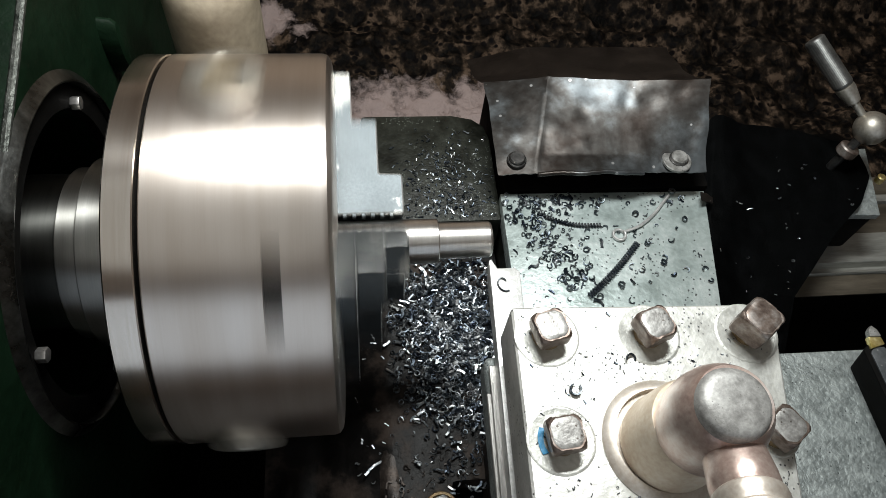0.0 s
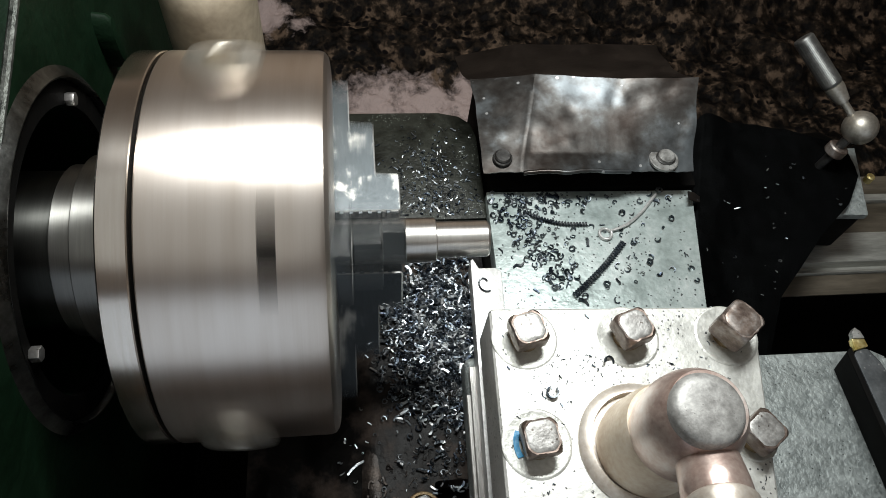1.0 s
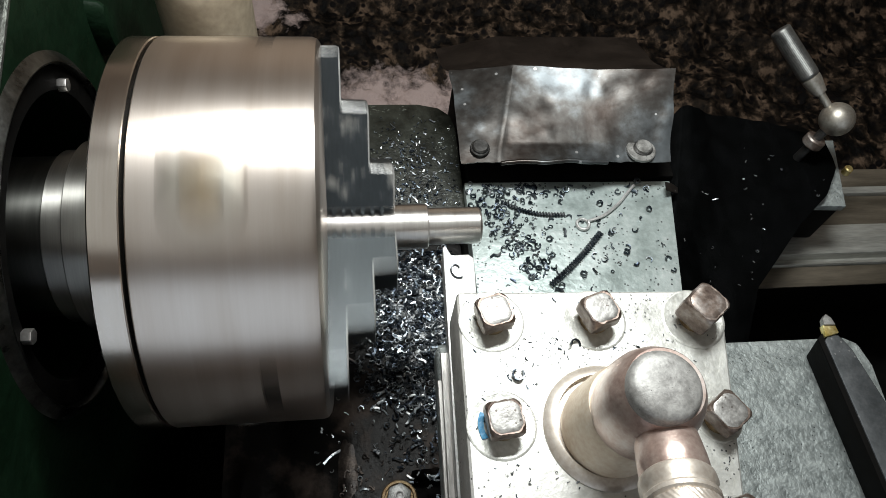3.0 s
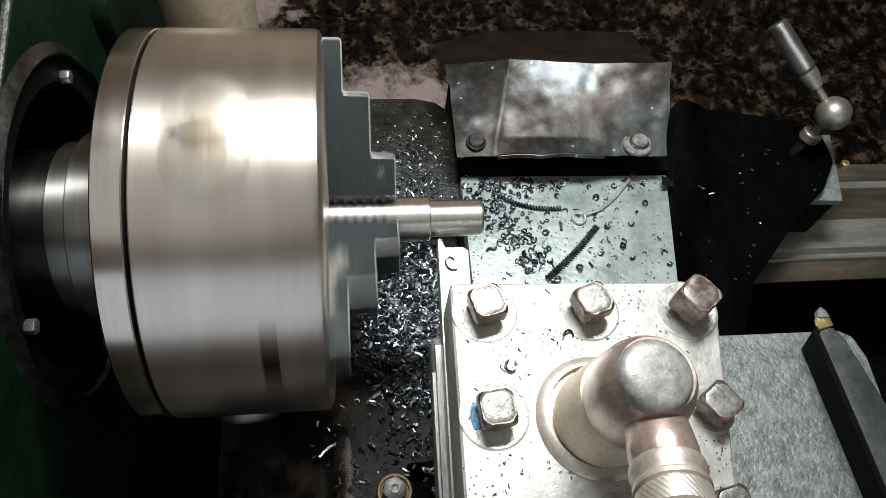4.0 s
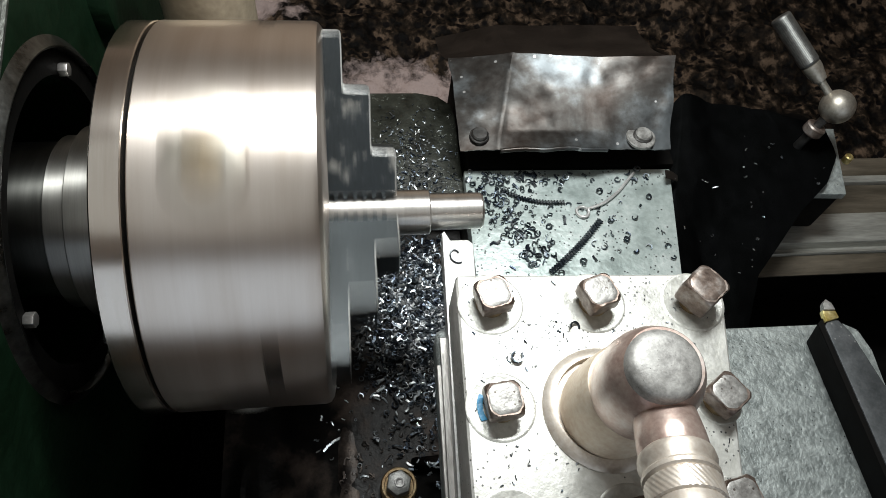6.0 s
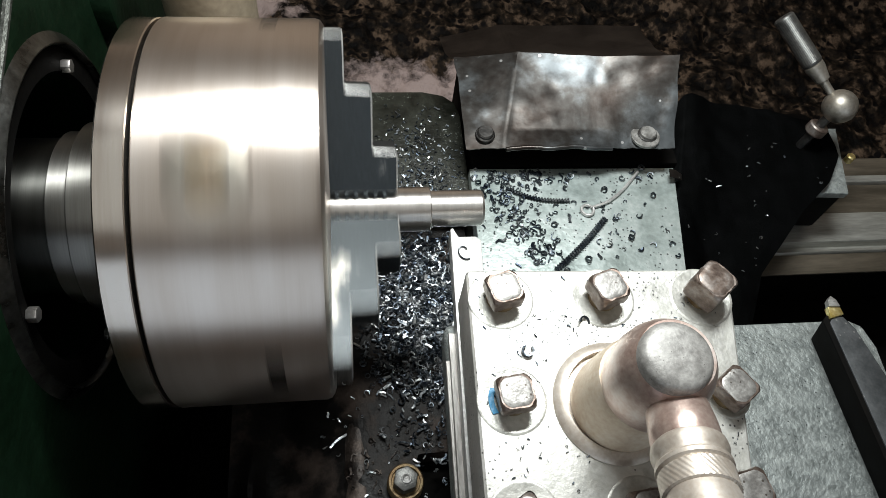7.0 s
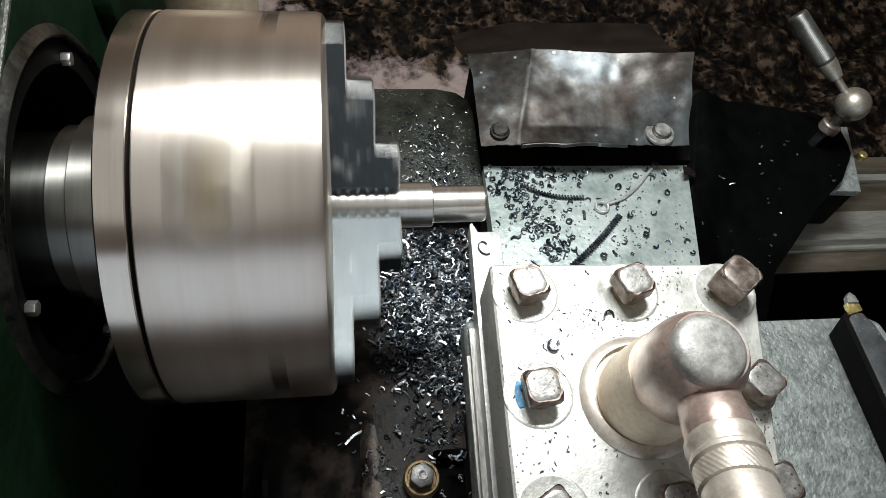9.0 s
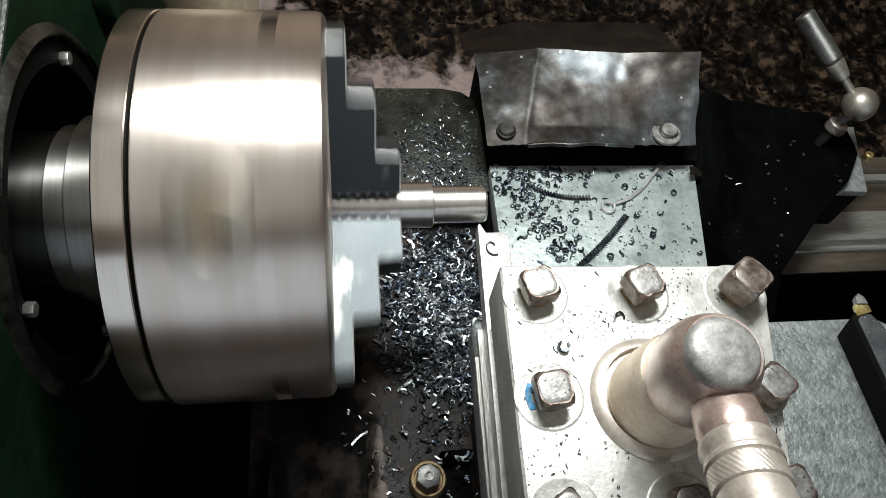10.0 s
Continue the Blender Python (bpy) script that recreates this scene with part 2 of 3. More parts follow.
def part(name, bm, mat, parent, label="", smooth=35):
    root = parent if parent.name in BASE else parent.parent
    off = BASE[root.name]
    bmesh.ops.transform(bm, matrix=Matrix.Diagonal((0.001, 0.001, 0.001, 1)) @ Matrix.Translation(-off), verts=bm.verts)
    ob = new(name, finish(name, bm, mat, smooth))
    ob.parent = parent
    return tagged(ob, label)


def single(name, bm, mat, base, label, category, group="", kind="", smooth=35):
    """A thing of one mesh."""
    bmesh.ops.transform(bm, matrix=Matrix.Diagonal((0.001, 0.001, 0.001, 1)) @ Matrix.Translation(-Vector(base)), verts=bm.verts)
    ob = new(name, finish(name, bm, mat, smooth))
    ob.location = (base[0] / 1000, base[1] / 1000, base[2] / 1000 + AX)
    return tagged(ob, label, category, group, kind)


def bevel(bm, w, seg=2, angle=30):
    if w:
        es = [e for e in bm.edges if len(e.link_faces) == 2 and e.calc_face_angle(0) > radians(angle)]
        bmesh.ops.bevel(bm, geom=es, offset=w, segments=seg, profile=0.6, affect="EDGES")
    return bm


def join(*bms):
    out = bmesh.new()
    for b in bms:
        me = bpy.data.meshes.new("tmp")
        b.to_mesh(me)
        b.free()
        out.from_mesh(me)
        bpy.data.meshes.remove(me)
    return out


def box(x0, x1, y0, y1, z0, z1, w=0.0, seg=2):
    bm = bmesh.new()
    bmesh.ops.create_cube(bm, size=1, matrix=Matrix.Translation(((x0 + x1) / 2, (y0 + y1) / 2, (z0 + z1) / 2)) @ Matrix.Diagonal((x1 - x0, y1 - y0, z1 - z0, 1)))
    return bevel(bm, w, seg)


def prism(poly, lo, hi, axis="z", w=0.0):
    """A polygon drawn out along an axis; poly in the other two axes, in order."""
    bm = bmesh.new()
    put = {"z": lambda a, b, c: (a, b, c), "y": lambda a, b, c: (a, c, b), "x": lambda a, b, c: (c, a, b)}[axis]
    v0 = [bm.verts.new(put(a, b, lo)) for a, b in poly]
    v1 = [bm.verts.new(put(a, b, hi)) for a, b in poly]
    bm.faces.new(v0)
    bm.faces.new(v1)
    for i in range(len(poly)):
        j = (i + 1) % len(poly)
        bm.faces.new((v0[i], v0[j], v1[j], v1[i]))
    bmesh.ops.recalc_face_normals(bm, faces=bm.faces)
    return bevel(bm, w)


def revolve(profile, seg=64, axis="x", centre=(0, 0, 0)):
    """profile: (along the axis, radius); closed at both ends."""
    bm = bmesh.new()
    rings = []
    for a, r in profile:
        ring = []
        for k in range(seg):
            u = 2 * math.pi * k / seg
            c, s = r * math.cos(u), r * math.sin(u)
            p = (a, c, s) if axis == "x" else (c, s, a) if axis == "z" else (c, a, s)
            ring.append(bm.verts.new(Vector(p) + Vector(centre)))
        rings.append(ring)
    for r0, r1 in zip(rings, rings[1:]):
        for k in range(seg):
            j = (k + 1) % seg
            bm.faces.new((r0[k], r0[j], r1[j], r1[k]))
    bm.faces.new(rings[0])
    bm.faces.new(rings[-1])
    return bm


def tube(points, radius, seg=10, taper=1.0):
    """A round bar along points."""
    bm = bmesh.new()
    pts = [Vector(p) for p in points]
    last = None
    side = Vector((0.31, 0.17, 0.93))
    for i, p in enumerate(pts):
        d = (pts[min(i + 1, len(pts) - 1)] - pts[max(i - 1, 0)]).normalized()
        a = side.cross(d).normalized()
        b = d.cross(a)
        r = radius * (1 + (taper - 1) * i / max(1, len(pts) - 1))
        ring = [bm.verts.new(p + a * r * math.cos(2 * math.pi * k / seg) + b * r * math.sin(2 * math.pi * k / seg)) for k in range(seg)]
        if last:
            for k in range(seg):
                bm.faces.new((last[k], last[(k + 1) % seg], ring[(k + 1) % seg], ring[k]))
        else:
            bm.faces.new(ring)
        last = ring
    bm.faces.new(last)
    return bm


def along(bm, a, b):
    """Turns a body made along +x from the origin so that it runs from a towards b."""
    d = Vector(b) - Vector(a)
    bmesh.ops.transform(bm, matrix=Matrix.Translation(a) @ d.to_track_quat("X", "Z").to_matrix().to_4x4(), verts=bm.verts)
    return bm


def turned(bm, m):
    bmesh.ops.transform(bm, matrix=m, verts=bm.verts)
    return bm


def carve(ob, bm):
    """Cuts the body bm (in metres, in the part's own space) out of a part's mesh."""
    me = bpy.data.meshes.new("tmp")
    bmesh.ops.recalc_face_normals(bm, faces=bm.faces)
    bm.to_mesh(me)
    bm.free()
    knife = new("tmp", me)
    mod = ob.modifiers.new("cut", "BOOLEAN")
    mod.operation, mod.object, mod.solver = "DIFFERENCE", knife, "EXACT"
    ob_parent = ob.parent
    ob.parent = None
    bpy.context.view_layer.update()
    made = bpy.data.meshes.new_from_object(ob.evaluated_get(bpy.context.evaluated_depsgraph_get()))
    ob.modifiers.clear()
    ob.data = made
    ob.parent = ob_parent
    made.shade_smooth()
    made.set_sharp_from_angle(angle=radians(35))
    bpy.data.objects.remove(knife)
    bpy.data.meshes.remove(me)


def small(bm, base):
    """The same body in metres from a thing's base, for carve()."""
    return turned(bm, Matrix.Diagonal((0.001, 0.001, 0.001, 1)) @ Matrix.Translation(-Vector(base)))


CARRIED = []       # things that ride on the carriage


def rides(ob):
    CARRIED.append(ob)
    return ob


# ---- the room ----


def room():
    for name, b, mat, label in (("floor", (-2600, 2600, -2200, 740, -1150, -1050), FLOORCON, "oily grey concrete workshop floor"),
                                ("ceiling", (-2600, 2600, -2200, 740, 1650, 1750), WALLPAINT, "plain workshop ceiling")):
        single(name, box(*b), mat, ((b[0] + b[1]) / 2, (b[2] + b[3]) / 2, b[4]), label, name, kind="structure")
    north, south = (-2600, 2600, 740, 840, -1050, 1650), (-2300, -2200)
    for name, b in (("wall_north", north), ("wall_west", (-2700, -2600, -2200, 740, -1050, 1650)), ("wall_east", (2600, 2700, -2200, 740, -1050, 1650))):
        single(name, box(*b), WALLPAINT, ((b[0] + b[1]) / 2, (b[2] + b[3]) / 2, b[4]), "brownish plastered workshop wall", "wall", kind="structure")
    y0, y1 = south
    wall = join(box(-2600, 2600, y0, y1, -1050, -250), box(-2600, 2600, y0, y1, 1500, 1650), box(-2600, -1700, y0, y1, -250, 1500), box(1700, 2600, y0, y1, -250, 1500))
    single("wall_south", wall, WALLPAINT, (0, -2250, -1050), "brownish plastered wall with a wide window", "wall", kind="structure")
    w = thing("window_1", (0, -2250, -250), "wide workshop window with thin steel bars", "window", kind="structure")
    for k in range(6):
        part("window_bar", box(-1700 + 680 * k - 20, -1700 + 680 * k + 20, -2265, -2235, -250, 1500, 2), WORN, w)
    part("window_sill", box(-1720, 1720, -2199, -2130, -285, -250, 4), WALLPAINT, w)


def chip_tray():
    """The dirty pan behind the bed: an uneven sheet with caked chips and oil."""
    bm = bmesh.new()
    nx, ny = 420, 200
    grid = [[None] * (ny + 1) for _ in range(nx + 1)]
    for i in range(nx + 1):
        for j in range(ny + 1):
            x, y = -700 + 2100 * i / nx, 180 + 550 * j / ny
            z = -335 + 22 * noise.noise((x / 90, y / 90, 0)) + 9 * noise.noise((x / 25, y / 25, 3)) - 13 * max(0, noise.noise((x / 13, y / 11, 9)) - 0.12) + 2.2 * noise.noise((x / 7, y / 7, 5)) + max(0, y - 560) * 0.75
            grid[i][j] = bm.verts.new((x, y, z))
    for i in range(nx):
        for j in range(ny):
            bm.faces.new((grid[i][j], grid[i + 1][j], grid[i + 1][j + 1], grid[i][j + 1]))
    t = single("chip_tray", bm, TRAY, (300, 300, -335), "rusty oil-soaked chip tray caked with dirt behind the bed", "chip tray", kind="structure", smooth=180)
    return t


room()
chip_tray()


# ---- headstock ----


def headstock():
    t = thing("headstock", (-300, 0, -170), "dark green enamelled lathe headstock casting", "headstock")
    shell = part("housing", prism([(-260, -420), (260, -420), (260, 120), (200, 141), (60, 107.5), (2, 93), (-120, 60), (-260, 20)], -620, -107, "x", 1.5), GREEN, t)
    carve(shell, small(revolve([(-165, 75), (-90, 75)], 72), (-300, 0, -170)))
    part("edge", tube([(-108, 200, 141), (-108, 61, 108), (-108, 30, 100), (-108, 3, 93.6), (-108, -60, 77)], 2.0, 8), WORN, t, "bare worn edge of the green casting")
    lug = revolve([(-109, 15), (-100, 14), (-97.5, 12), (-97, 9), (-97, 2)], 36)
    part("lug", turned(lug, Matrix.Translation((0, 128, 22)) @ Matrix.Diagonal((1, 0.45, 1.4, 1))), GREEN, t)
    return t


def bearing_cover():
    t = thing("bearing_cover", (-126, 0, 0), "dark round bearing cover with a bright worn rim", "bearing cover")
    bm = revolve([(-109, 93.2), (-107, 93), (-106.2, 92.2), (-103.4, 88.9), (-102.7, 88), (-102.7, 87.4), (-103.6, 86.8), (-109, 86.4)], 120)
    bmesh.ops.delete(bm, geom=[f for f in bm.faces if len(f.verts) > 8], context="FACES_ONLY")
    part("rim", bm, RIM, t, "worn shiny steel rim")
    # Barely sunk disc, near black to paint the dark of a deep recess.
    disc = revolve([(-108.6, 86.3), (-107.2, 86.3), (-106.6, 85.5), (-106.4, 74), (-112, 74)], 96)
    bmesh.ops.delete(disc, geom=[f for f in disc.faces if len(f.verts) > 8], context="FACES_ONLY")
    part("disc", disc, NEARBLACK, t)
    for y, z in ((58.8, 49), (-69.8, 29.5), (-36, -67), (67, -36)):
        part("bolt", prism([(3.7 * math.cos(k * math.pi / 3 + 0.4) + y, 3.7 * math.sin(k * math.pi / 3 + 0.4) + z) for k in range(6)], -106.5, -101.8, "x", 0.6), STEEL, t, "hexagon cover bolt")
    return t


def spindle():
    t = thing("spindle_nose", (-100, 0, 0), "stepped steel spindle nose behind the chuck", "spindle")
    part("shaft", revolve([(-164, 41), (-105.4, 41)], 72), SHAFT, t)
    part("collar", revolve([(-105.4, 38), (-105.2, 43.4), (-104.6, 44.2), (-96.2, 44.2), (-95.6, 43.4), (-95.4, 38)], 72), NOSE, t, "satin steel collar")
    part("flange", revolve([(-94.8, 40), (-94.8, 47.8), (-94.0, 48.8), (-82, 48.8), (-66.8, 48.8)], 72), NOSE, t)
    return t


def beige_cover():
    """The round-ended cover behind the chuck."""
    prof = [(-260, 34), (30, 34), (40, 33), (47, 29), (51, 22), (53, 10), (53, 0.5)]
    bm = revolve(prof, 40, "z", (-50, 165, 0))
    bmesh.ops.transform(bm, matrix=Matrix.Translation((-50, 165, 0)) @ Matrix.Diagonal((0.85, 0.9, 1, 1)) @ Matrix.Translation((50, -165, 0)), verts=bm.verts)
    return single("gear_cover", bm, BEIGE, (-50, 165, -260), "beige painted round-topped cover behind the chuck", "machine cover")


headstock()
bearing_cover()
SPINDLE = spindle()
beige_cover()

# ---- chuck and work ----


def round_x(a):
    return Matrix.Rotation(radians(a), 4, "X")


def chuck():
    t = thing("lathe_chuck", (0, 0, 0), "polished steel three-jaw lathe chuck, spinning", "lathe chuck")
    part("backplate", revolve([(-66.5, 60), (-66.5, 98.6), (-65.6, 99.8), (-54.4, 99.8), (-53.9, 99.2), (-53.9, 60)], 160), PLATESTEEL, t, "mirror-bright backplate rim")
    part("groove", revolve([(-53.95, 80), (-53.95, 95.5), (-51.9, 95.5), (-51.9, 80)], 160), NEARBLACK, t, "dark joint groove")
    body = part("body", revolve([(-51.9, 50), (-51.9, 99.4), (-51.3, 100), (20, 100), (22.5, 99.2), (24, 97), (24.5, 95), (24.5, 15), (-20, 15), (-20, 14)], 160), TURNED, t)
    knives = []
    for k in range(3):
        s = box(-4.6, 3.0, -13, 13, 84, 110)
        knives.append(turned(s, round_x(120 * k + 60)))
        sock = revolve([(90, 11), (104, 11)], 28, "z", (-22, 0, 0))
        knives.append(turned(sock, round_x(120 * k)))
    carve(body, small(join(*knives), (0, 0, 0)))
    for k in range(3):
        boss = revolve([(92, 18), (101.8, 18), (103.8, 17), (104.4, 15.5), (104.4, 9.5), (103.6, 8.8), (98, 8.8), (92, 8.5)], 40, "z", (-22, 0, 0))
        b = part("key_socket", turned(boss, round_x(120 * k)), DULL, t, "round chuck-key boss with a brown oily hole")
        hole = revolve([(94, 9), (100.5, 9), (101, 8)], 24, "z", (-22, 0, 0))
        part("socket_hole", turned(hole, round_x(120 * k)), RUSTY, b)
        # Insert near the slot's mouth, its black standing for shade inside.
        part("slot_bottom", turned(box(-4.7, 3.1, -13.1, 13.1, 83, 96.5), round_x(120 * k + 60)), NEARBLACK, t, "jaw slot bottom, coloured black for its shade")
    for k in range(3):
        prof = [(20, 13), (59, 13), (60, 14), (60, 35), (59, 36), (47.8, 36.5), (47.2, 37), (47.2, 67), (46.2, 68), (34.2, 68.5), (33.6, 69), (33.6, 94), (32.6, 95.5), (20, 95.5)]
        jaw = prism(prof, -11, 11, "y", 0.0)
        jaw = bevel(jaw, 0.7, 1)
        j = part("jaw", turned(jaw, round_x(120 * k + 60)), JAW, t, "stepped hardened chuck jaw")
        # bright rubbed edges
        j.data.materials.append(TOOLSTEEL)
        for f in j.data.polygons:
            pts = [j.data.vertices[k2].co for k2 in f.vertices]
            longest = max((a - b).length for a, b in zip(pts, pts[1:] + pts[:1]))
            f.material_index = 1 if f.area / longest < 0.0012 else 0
        teeth = [box(x, x + 2.2, -11.2, 11.2, 11.6, 13.1, 0.2, 1) for x in range(27, 57, 5)]
        part("grip_teeth", turned(join(*teeth), round_x(120 * k + 60)), JAW, j)
    return t


def work():
    t = thing("steel_workpiece", (0, 0, 0), "freshly turned stepped steel bar held in the chuck", "workpiece")
    part("bar", revolve([(15, 12.4), (77.8, 12.4), (78.3, 12.0), (78.3, 8)], 72), BRIGHT, t, smooth=25)
    part("turned_end", revolve([(78, 9), (78.4, 10.2), (106.6, 10.15), (107.8, 9.4), (107.8, 1.2), (106.8, 0.6)], 72), BRIGHT, t, "finish-turned thinner end", smooth=25)
    return t


CHUCK = chuck()
WORK = work()

# ---- bed ----


def bed():
    t = thing("lathe_bed", (300, 60, -420), "grey iron lathe bed with ground guide ways", "lathe bed")
    part("rear_way", prism([(94, -164), (65.5, -164), (64, -172), (59, -172), (57.5, -164), (55.3, -163.2), (54, -170), (54, -180), (94, -180)], -106, 1200, "x", 0.5), RAIL, t)
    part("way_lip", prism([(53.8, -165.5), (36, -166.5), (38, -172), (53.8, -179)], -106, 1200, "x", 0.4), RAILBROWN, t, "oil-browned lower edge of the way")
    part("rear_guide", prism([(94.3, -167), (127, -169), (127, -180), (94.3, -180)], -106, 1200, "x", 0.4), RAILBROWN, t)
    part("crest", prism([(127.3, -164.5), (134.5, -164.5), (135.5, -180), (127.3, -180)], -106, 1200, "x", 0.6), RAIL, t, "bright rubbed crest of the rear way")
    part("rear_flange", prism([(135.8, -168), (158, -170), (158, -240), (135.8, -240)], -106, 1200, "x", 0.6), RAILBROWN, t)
    # Side and web near black: the deep gap's shade is put into their colour.
    part("rear_side", box(-106, 1200, 70, 83.5, -299.5, -180.5, 1), NEARBLACK, t, "side of the bed, coloured black for the gap's shade")
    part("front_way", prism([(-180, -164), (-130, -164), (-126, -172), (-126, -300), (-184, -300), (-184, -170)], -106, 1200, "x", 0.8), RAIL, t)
    part("bed_web", box(-106, 1200, -182, 82, -420, -300.5, 2), NEARBLACK, t)
    return t


bed()

# ---- carriage ----


def saddle_drop(x):
    """How far the wing's top lies under its flat part."""
    return min(22.0, max(0.0, 52 - x) * 0.45)


def saddle():
    t = rides(thing("saddle", (100, 0, -170), "oil-blackened iron saddle wing littered with chips", "lathe saddle"))
    bm = bmesh.new()
    nx, ny = 52, 70
    g = {}
    for i in range(nx + 1):
        for j in range(ny + 1):
            x, y = -32 + 172 * i / nx, -230 + 305 * j / ny
            low = 1 / (1 + math.exp((y + 82) / 6))
            z = -139 - saddle_drop(x) + 1.2 * noise.noise((x / 12, y / 12, 7)) + 7 * low * math.exp(-((x + 17) / 7) ** 2)
            g[i, j] = bm.verts.new((x, y, z))
    for i in range(nx):
        for j in range(ny):
            bm.faces.new((g[i, j], g[i + 1, j], g[i + 1, j + 1], g[i, j + 1]))
    ext = bmesh.ops.extrude_face_region(bm, geom=list(bm.faces))
    for v in [v for v in ext["geom"] if isinstance(v, bmesh.types.BMVert)]:
        v.co.z = -164
    wing = part("wing", bm, SADDLE, t, smooth=60)
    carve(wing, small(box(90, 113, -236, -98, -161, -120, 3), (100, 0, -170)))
    # Black insert in place of the shade that the shallow pocket lacks.
    part("pocket", box(90.5, 112.5, -229, -98.5, -163, -159, 0.5), NEARBLACK, t, "pocket bottom, coloured black for its shade")
    block = prism([(40, 74), (140, 74), (140, 150), (137, 163), (128, 171), (112, 175), (40, 175)], -163, -95, "z", 4)
    part("rear_block", block, BLACKIRON, t, "black rounded iron block with scattered chips")
    part("core", box(141, 262, -230, 92, -163, -104, 3), BLACKIRON, t)
    # Block added below the guard, near black to paint the gap's shade.
    part("guard_gap_block", box(142, 300, 93, 200, -163, -86, 3), NEARBLACK, t)
    # Lighter brown bar that paints in the highlight along the rounded shoulder.
    part("shoulder", tube([(52.5 + 1.5 * noise.noise((y / 14, 3, 1)), y, -148.6 - 9 * math.exp((y + 58) / 9) + 0.8 * noise.noise((y / 9, 5, 2))) for y in range(-230, -56, 4)], 10.5, 28), BROWNIRON, t, "shoulder of the wing, lighter brown for its highlight")
    part("ledge", box(112, 138, -230, -78, -138, -112, 2), SADDLE, t)
    return t


def slide_plate():
    return rides(single("cross_slide_plate", prism([(137, -120), (139.3, 92.5), (296, 90.3), (262, -120)], -103.5, -88, "z", 1.2), PLATE, (215, 0, -103.5),
                        "grey oily cross-slide plate scattered with steel chips", "cross slide"))


def sheet_guard():
    t = rides(thing("sheet_guard", (210, 110, -70), "bent and dented sheet-metal chip guard bolted over the slide", "chip guard"))
    bm = bmesh.new()
    rnd = random.Random(41)
    dents = [(rnd.uniform(140, 290), rnd.uniform(95, 170), rnd.uniform(3, 8), rnd.choice((-0.7, 0.45, 0.6))) for _ in range(26)]
    nx, ny = 90, 96
    g = {}
    for i in range(nx + 1):
        for j in range(ny + 1):
            q = 2 * j / ny
            fold = 0.17 + 0.11 * min(1.15, q)
            k = i / nx
            u = fold * k / 0.2 if k < 0.2 else fold + (1 - fold) * (k - 0.2) / 0.8
            ridge = 0.53 - 0.13 * u
            v = ridge * q if q < 1 else ridge + (1 - ridge) * (q - 1)
            x = (134 - v) + u * (152 + 14 * v)
            y = 91 - 3 * u + (155 - 12 * u) * v
            top = -45 + 18 * u ** 1.8
            front = -61
            if q < 1:
                z = front + (top - front) * q ** (0.95 + 0.35 * u)
            else:
                # behind the ridge the sheet falls away, first steeply
                z = top - (top + 92 - 14 * u) * (0.6 * (q - 1) + 0.4 * (1 - (2 - q) ** 3))
            # the corner bent down beyond the slanting fold
            away = (fold - u) * 152
            z -= 0.30 * max(0, away) * (0.35 + 0.65 * min(1, q))
            z += 0.5 * math.exp(-(away / 2.5) ** 2) * min(1, max(0, 1.3 - q) * 3)
            z += 1.4 * noise.noise(((x + y) / 70, (y - x) / 90, 1.5)) + 0.12 * noise.noise((x / 15, y / 15, 11))
            z += sum(h * math.exp(-((x - cx) ** 2 + (y - cy) ** 2) / (2 * w * w)) for cx, cy, w, h in dents)
            # curled front lip
            if v < 0.09 and 0.17 < u < 0.74:
                lift = math.sin((u - 0.17) / 0.57 * math.pi) * (1 - v / 0.09)
                z += 3.6 * lift
                y -= 1.5 * lift
            y += (1.2 * noise.noise((u * 9, 2, 5)) + 0.8 * noise.noise((u * 31, 7, 5))) * max(0, 1 - 7 * q)
            x += 1.6 * noise.noise((v * 7, 8, u * 2)) * (abs(u - 0.5) * 2)
            g[i, j] = bm.verts.new((x, y, z))
    for i in range(nx):
        for j in range(ny):
            if j < ny // 2:
                bm.faces.new((g[i, j], g[i + 1, j], g[i + 1, j + 1], g[i, j + 1]))
    # The rear panel's darker brown paints in the shade behind the ridge.
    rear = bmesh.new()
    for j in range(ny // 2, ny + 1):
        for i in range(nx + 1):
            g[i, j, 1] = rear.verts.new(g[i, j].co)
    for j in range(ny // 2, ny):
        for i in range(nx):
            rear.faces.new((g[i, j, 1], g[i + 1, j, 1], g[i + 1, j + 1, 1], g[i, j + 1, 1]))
    lip = [(g[i, 0].co.x, g[i, 0].co.y - 0.4, g[i, 0].co.z - 0.9) for i in range(19, 64)]
    spots = {k: g[k].co.copy() for k in ((9, 6), (78, 7))}
    bmesh.ops.delete(bm, geom=[v for v in bm.verts if not v.link_faces], context="VERTS")
    for b in (bm, rear):
        bmesh.ops.solidify(b, geom=list(b.faces), thickness=1.0)
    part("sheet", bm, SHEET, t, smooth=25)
    part("rear_panel", rear, SHEETBROWN, t, "brown rear of the sheet, darkened for shade", smooth=25)
    part("lip", tube(lip, 1.7, 12), SHEET, t, "rolled front lip")
    part("torn_flap", turned(prism([(0, 0), (13, 1), (15, 7), (9, 9), (2, 8)], 0, 0.9, "z", 0.2), Matrix.Translation((286, 76, -80)) @ Matrix.Rotation(0.5, 4, "Y")), SHEET, t, "torn corner of the sheet")
    for key, big in (((9, 6), 0), ((78, 7), 1)):
        x, y, z = spots[key]
        if big:
            part("washer", revolve([(z - 0.6, 10.6), (z + 1.2, 10.6), (z + 1.7, 10), (z + 1.7, 6.2), (z + 1.2, 5.6)], 40, "z", (x - 1.5, y - 0.8, 0)), CAPGREY, t, "loose steel washer")
